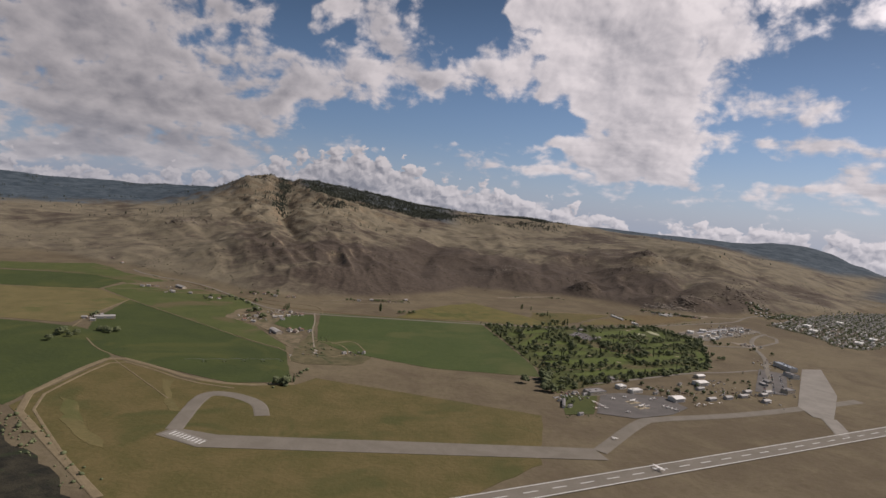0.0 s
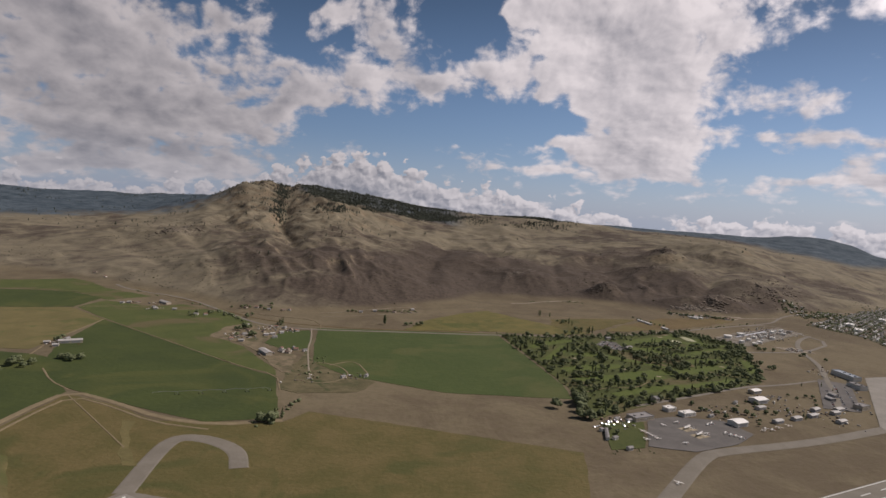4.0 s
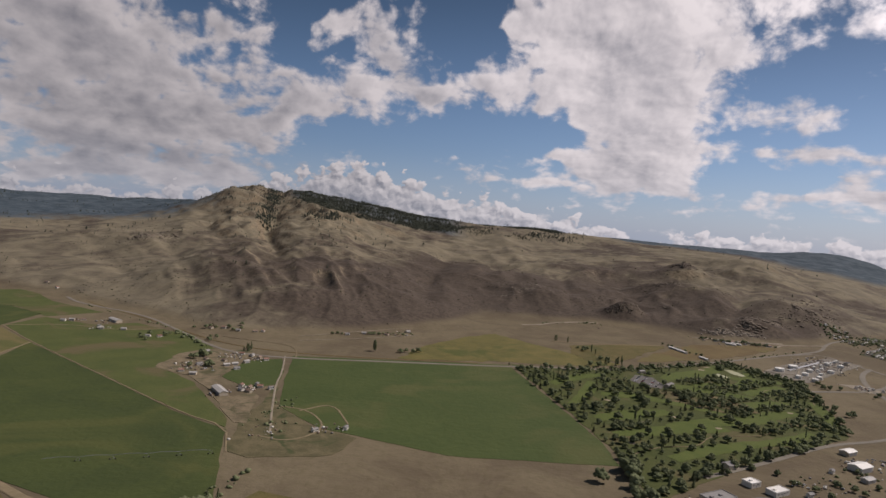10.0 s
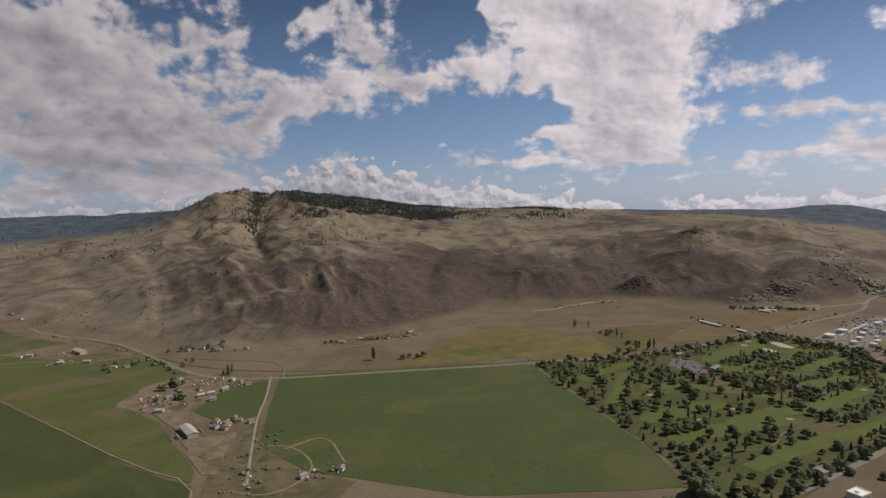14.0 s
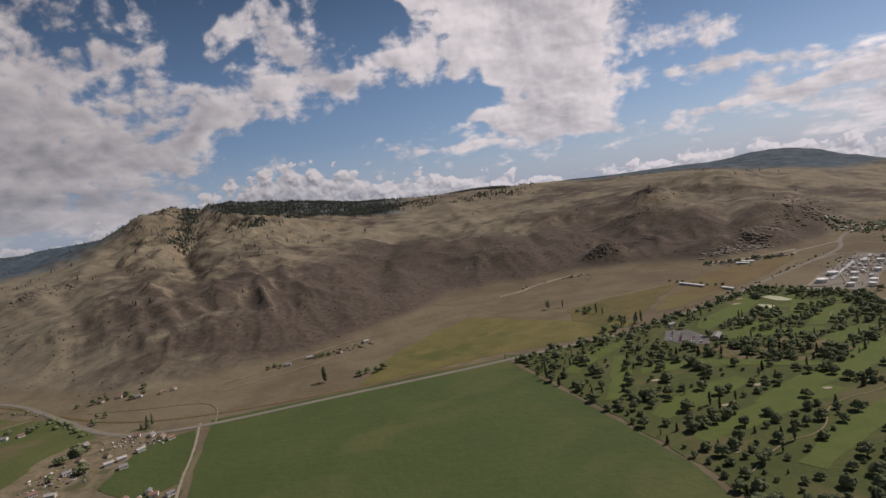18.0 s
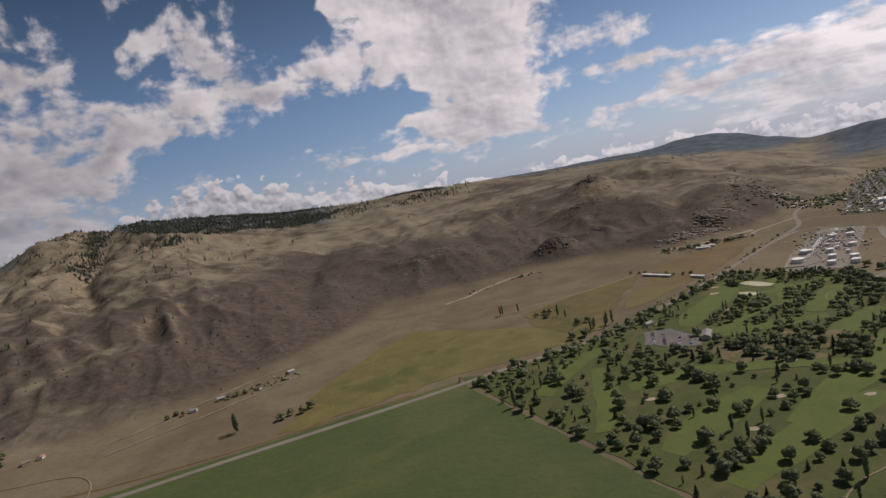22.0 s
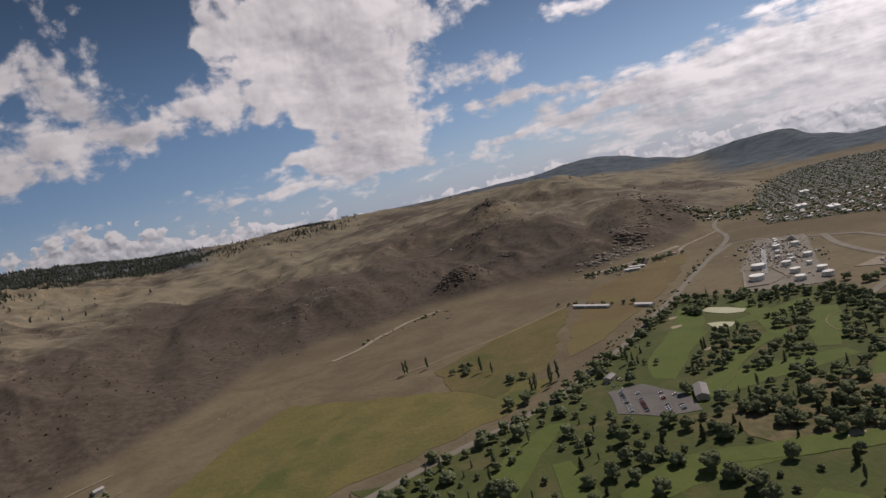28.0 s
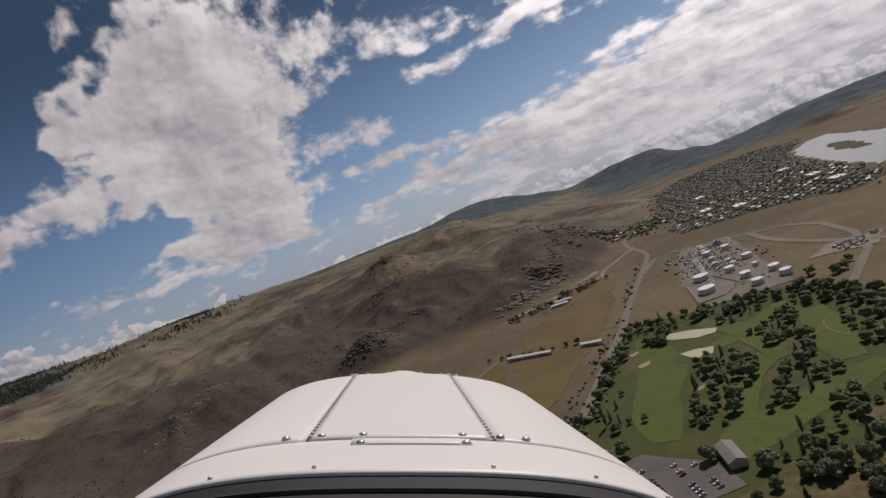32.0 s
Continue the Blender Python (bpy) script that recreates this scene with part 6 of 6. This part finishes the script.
d = Vector((29, 62)).normalized()
for row in range(4):
    for k in range(15):
        if rng.random() < 0.7:
            x, y = 478 + 12 * row + d.x * k * 9.5 + 3, 906 - 5 * row + d.y * k * 9.5
            park(x, y, math.atan2(d.y, d.x) + 1.57 + rng.uniform(-.05, .05))
for row, (x0, y0, dx, dy, n) in enumerate(((250, 1204, 6.0, 12.5, 11), (256, 1196, 6.4, 12, 10), (264, 1184, 6.6, 11, 11), (272, 1180, 6.5, 12, 9))):
    u = Vector((dx, dy)).normalized()
    for k in range(n):
        if rng.random() < 0.75:
            park(x0 + u.x * k * 3.6, y0 + u.y * k * 3.6, math.atan2(dy, dx) + 1.57)
for x, y, n in ((168, 790, 10), (176, 800, 8), (160, 776, 6), (300, 860, 7), (420, 940, 9), (400, 870, 6), (-345, 1080, 4), (-570, 968, 3), (620, 1270, 6), (276, 1258, 6)):
    for _ in range(n):
        park(x + rng.gauss(0, 9), y + rng.gauss(0, 6), TURN + rng.choice((0, 1.57)), 0.5)

# ---- yard clutter ----
def clutter(name, places, mat, label, seed):
    """Stacks, bins and machines too small to tell apart, in loose heaps: x, y, spread, number."""
    rng, out = np.random.default_rng(seed), []
    for x, y, spread, n in places:
        for _ in range(n):
            a, b = x + rng.normal(0, spread), y + rng.normal(0, spread)
            out.append((a, b, ground_height(a, b) + 0.35, rng.uniform(0.4, 1.3)))
    cube = [(-1, -0.6, 0), (1, -0.6, 0), (1, 0.6, 0), (-1, 0.6, 0), (-0.9, -0.55, 1), (0.9, -0.55, 1), (0.9, 0.55, 1.1), (-0.9, 0.55, 1.1)]
    faces = [(0, 1, 5, 4), (1, 2, 6, 5), (2, 3, 7, 6), (3, 0, 4, 7), (4, 5, 6, 7), (3, 2, 1, 0)]
    return scatter_mesh(name, np.array(out), (cube, faces), mat, label, "clutter", 0.4, seed)


YARDS = (
    (-355, 1090, 13.64, 20), (-330, 1160, 11.16, 15), (-300, 1150, 8.68, 12), (-256, 1012, 5.58, 18), (-280, 985, 6.2, 9), (-575, 970, 8.68, 12), (-588, 1268, 8.68, 15), (-655, 1312, 7.44, 7), (-605, 1318, 8.68, 7),
    (-140, 900, 8.68, 8), (-195, 880, 9.92, 7), (-120, 1415, 13.64, 7), (628, 1278, 6.82, 24), (690, 1470, 14.88, 15), (620, 1400, 14.88, 15), (560, 1330, 9.92, 9), (440, 875, 21.08, 24), (330, 860, 16.12, 12), (180, 795, 9.92, 15), (400, 925, 12.4, 14), (560, 1600, 16.12, 9), (280, 1262, 4.96, 6), (590, 1110, 16.12, 18),
    (690, 1470, 22, 70), (620, 1400, 22, 70), (650, 1430, 18, 50),
)
clutter("pale_clutter", YARDS, WHITE_WALL, "pale vehicles and crates in the yards", 5)
clutter("grey_clutter", YARDS, GREY_ROOF, "dark machinery and stacks in the yards", 6)
clutter("brown_clutter", YARDS, BROWN_ROOF, "brown timber and rusty scrap in the yards", 7)

# ---- town ----
TOWN = [(835, 1600), (890, 1480), (872, 1372), (915, 1352), (985, 1400), (1090, 1490), (1215, 1595), (1330, 1688), (1455, 1762), (1590, 1800), (1690, 1860), (1760, 2010), (1720, 2130), (1600, 2160), (1402, 2080), (1204, 1950), (960, 1720)]
patch("town_ground", TOWN, 0.35, GARDEN, "gardens and lots of a small town", "ground", 5)
town_dir = Vector((0.67, 0.742)).normalized()
town_side = Vector((-town_dir.y, town_dir.x))
houses = [
    make_building("town_house", 11, 8, 3.2, 2.0, WHITE_WALL, GREY_ROOF, "grey-roofed white town house", "house", "town houses", plain=True, chimney=True),
    make_building("town_house", 12, 8.5, 3.2, 2.0, TAN_WALL, BROWN_ROOF, "brown-roofed tan town house", "house", "town houses", plain=True, chimney=True),
    make_building("town_house", 10, 8, 4.4, 1.8, WHITE_WALL, WHITE_SHEET, "pale-roofed two-storey town house", "house", "town houses", plain=True, chimney=True),
]
spots, town_trees = [], []
for i in range(-45, 120):
    for j in range(-40, 42):
        p = Vector((1000, 1620)) + town_dir * i * 10.5 + town_side * (j * 22 + (6.5 if i % 2 else -6.5)) + Vector((rng.gauss(0, 1.5), rng.gauss(0, 1.5)))
        if not inside(p.x, p.y, TOWN):
            continue
        if rng.random() < 0.86:
            spots.append((p.x, p.y))
        for _ in range(4):
            town_trees.append((p.x + rng.gauss(0, 9), p.y + rng.gauss(0, 9), 0.0, rng.uniform(0.9, 2.3)))
for k in range(70):
    x, y = 890 + 150 * rng.random(), 1735 + 110 * rng.random()
    spots.append((x, y))
    for _ in range(5):
        town_trees.append((x + rng.gauss(0, 10), y + rng.gauss(0, 10), 0.0, rng.uniform(1.5, 3.2)))
town_trees = np.array(town_trees)
town_trees[:, 2] = land(town_trees[:, 0], town_trees[:, 1]) + 1.0
spots.sort(key=lambda p: math.hypot(p[0] - 300, p[1] - 1100))
base_turn = math.atan2(town_dir.y, town_dir.x)
verts, faces, mats = [], [], []
for n, (x, y) in enumerate(spots):
    model = houses[n % 3] if n < 3 else rng.choice(houses)
    turn = base_turn + rng.choice((0, 0, 1.57))
    if n < 285:
        (stand(model, x, y, turn, size=0.56) if n < 3 else again(model, x, y, turn))
    else:
        m = Matrix.Translation((x, y, ground_height(x, y) + 0.4)) @ Matrix.Rotation(turn, 4, "Z") @ Matrix.Diagonal((0.56, 0.56, 0.56, 1))
        for child in model.children:
            base = len(verts)
            verts += [m @ v.co for v in child.data.vertices]
            for f in child.data.polygons:
                faces.append([base + k for k in f.vertices])
                mats.append((WHITE_WALL, GREY_ROOF, BROWN_ROOF, WHITE_SHEET).index(WHITE_WALL if child.name.startswith("wall") else model.children[1].data.materials[0] if model.children[1].data.materials[0] in (GREY_ROOF, BROWN_ROOF, WHITE_SHEET) else GREY_ROOF))
me = bpy.data.meshes.new("far_town_houses")
me.from_pydata(verts, [], faces)
for m in (WHITE_WALL, GREY_ROOF, BROWN_ROOF, WHITE_SHEET):
    me.materials.append(m)
me.polygons.foreach_set("material_index", mats)
tagged(new("far_town_houses", me), "rows of far town houses with mixed roofs", "houses", kind="stuff")
scatter_mesh("town_trees", town_trees, tuft_shape(), LEAF, "green garden and street trees of the town", "trees")
for j in range(-12, 13):
    a = Vector((1000, 1620)) + town_side * (j * 22 + 11)
    inner = [a + town_dir * s for s in range(-420, 800, 10) if inside(*(a + town_dir * s), TOWN)]
    if len(inner) > 4:
        strip("town_street", [tuple(inner[0]), tuple(inner[-1])], 4, 0.55, OLD_ASPHALT, "grey town street between houses", "road", 0)
store = make_building("store", 30, 16, 4.5, 0, WHITE_WALL, WHITE_SHEET, "large flat-roofed white store in the town", "building", "town stores", 2, 4)
stand(store, 930, 1560, base_turn)
for x, y in ((1040, 1500), (960, 1430), (1180, 1620), (960, 1640), (1120, 1760)):
    again(store, x, y, base_turn)

# ---- the aircraft's own nose, where it is at the end of the flight ----
t_end, eye_end, target_end, roll_end = PATH[-1]
NOSE = look(eye_end, target_end, roll_end) @ pose(0, 0, 0, 90, 0, 0).inverted()
COWL_PAINT = painted("cowl_paint", (0.76, 0.745, 0.71), 0.42, spread=0.05, size=0.6)
COWL_PAINT_DARK = painted("seam_shadow", (0.16, 0.16, 0.15), 0.7)
GLARE = painted("glare_shield", (0.018, 0.018, 0.02), 0.7, size=0.2)
RIVET = painted("rivet_metal", (0.55, 0.54, 0.5), 0.35, 0.6)


def cowl_point(d, a):
    """A place on the cowling's skin: d metres ahead of the eye, a from -1 (left foot) over 0 (top) to 1 (right foot)."""
    f = (d - 0.78) / 0.92
    half, top, depth = 0.455 - 0.085 * f, -0.287 - 0.050 * f, 0.20 - 0.03 * f
    ang = a * math.pi / 2
    x = half * math.copysign(abs(math.sin(ang)) ** 0.72, a)
    z = top - depth * (1 - abs(math.cos(ang)) ** 0.72)
    if f > 0.8:
        z += 0.010 * (f - 0.8) / 0.2 * math.exp(-((x / 0.035) ** 2))
        z -= 0.03 * max(0, f - 0.9) / 0.1 * 0.4
    return Vector((x - 0.064 * d, d, z))


nose = root("aircraft_nose", "white riveted aircraft engine cowling in flight", "aircraft", at=NOSE)


def skin(name, d0, d1, a0, a1, rows, cols, lift, mat, parent, label=""):
    bm, grid = bmesh.new(), []
    for i in range(rows + 1):
        row = []
        for j in range(cols + 1):
            v = cowl_point(d0 + (d1 - d0) * i / rows, a0 + (a1 - a0) * j / cols)
            row.append(bm.verts.new(v + Vector((0, 0, lift))))
        grid.append(row)
    for p, q in zip(grid, grid[1:]):
        for k in range(cols):
            bm.faces.new((p[k], p[k + 1], q[k + 1], q[k]))
    rim = bmesh.ops.extrude_edge_only(bm, edges=[e for e in bm.edges if e.is_boundary])
    bmesh.ops.translate(bm, verts=[v for v in rim["geom"] if isinstance(v, bmesh.types.BMVert)], vec=(0, 0, -0.006))
    return part(name, bm, mat, parent, label, smooth=True)


skin("rear_cowl", 0.785, 0.948, -1, 1, 8, 60, 0.0, COWL_PAINT, nose)
skin("top_panel", 0.952, 1.69, -0.142, 0.130, 24, 18, 0.002, COWL_PAINT, nose)
skin("left_cowl", 0.952, 1.69, -1, -0.146, 24, 28, 0.0, COWL_PAINT, nose)
skin("right_cowl", 0.952, 1.69, 0.134, 1, 24, 28, 0.0, COWL_PAINT, nose)
skin("seam", 0.945, 0.956, -1, 1, 1, 60, -0.004, COWL_PAINT_DARK, nose, "dark panel seam")
for seam_at in (-0.144, 0.132):
    skin("hinge", 0.952, 1.69, seam_at - 0.005, seam_at + 0.005, 24, 1, 0.001, COWL_PAINT_DARK, nose, "piano hinge along the panel")
    for k in range(34):
        bm = bmesh.new()
        p = cowl_point(0.97 + 0.021 * k, seam_at)
        box(bm, p.x - 0.003, p.y - 0.004, p.z - 0.002, p.x + 0.003, p.y + 0.004, p.z + 0.0045)
        part("hinge_knuckle", bm, RIVET, nose)


def rivet(d, a, r):
    bm = bmesh.new()
    p = cowl_point(d, a)
    lathe(bm, ((r, -0.001), (r * 0.8, r * 0.35), (r * 0.35, r * 0.5)), 10, Matrix.Translation(p + Vector((0, 0, 0.002))))
    part("rivet", bm, RIVET, nose, smooth=True)


for a in (-0.2, -0.12, -0.045, 0.075, 0.15, 0.21):
    rivet(0.972, a, 0.0075)
for a in (-0.045, 0.075):
    rivet(0.925, a, 0.0075)
for k in range(6):
    rivet(1.675, -0.17 + 0.068 * k, 0.006)
for k in range(9):
    rivet(0.80 + 0.002 * k, -0.9 + 0.2 * k, 0.0035)
skin("latch_plate", 0.918, 0.952, -0.06, 0.085, 1, 6, 0.0015, COWL_PAINT, nose, "small latch plate with two screws")
bm = bmesh.new()
secs = []
for d, dz in ((0.79, -0.004), (0.74, -0.014), (0.60, -0.030), (0.45, -0.06)):
    secs.append([cowl_point(0.78, -0.97 + 1.94 * k / 40) * 1.0 + Vector((0, d - 0.78, dz - (0.78 - d) * 0.12)) for k in range(41)])
loops = [[bm.verts.new(p) for p in sec] for sec in secs]
for p, q in zip(loops, loops[1:]):
    for k in range(40):
        bm.faces.new((p[k], p[k + 1], q[k + 1], q[k]))
part("glare_shield", bm, GLARE, nose, "black vinyl glare shield", smooth=True)
bm = bmesh.new()
for k in range(24):
    a0 = -0.52 + 0.94 * k / 24
    p, q = (cowl_point(0.78, a) + Vector((0, -0.035, -0.008)) for a in (a0, a0 + 0.94 / 24))
    limb(bm, p, q, 0.004, 0.004, 6)
part("windscreen_trim", bm, RUBBER, nose)
bm = bmesh.new()
box(bm, -0.36, 0.66, -0.335, -0.30, 0.72, -0.300)
bmesh.ops.bevel(bm, geom=bm.edges[:], offset=0.01, segments=2, affect="EDGES")
part("mount_clip", bm, RUBBER, nose, "black mounting clip on the glare shield")
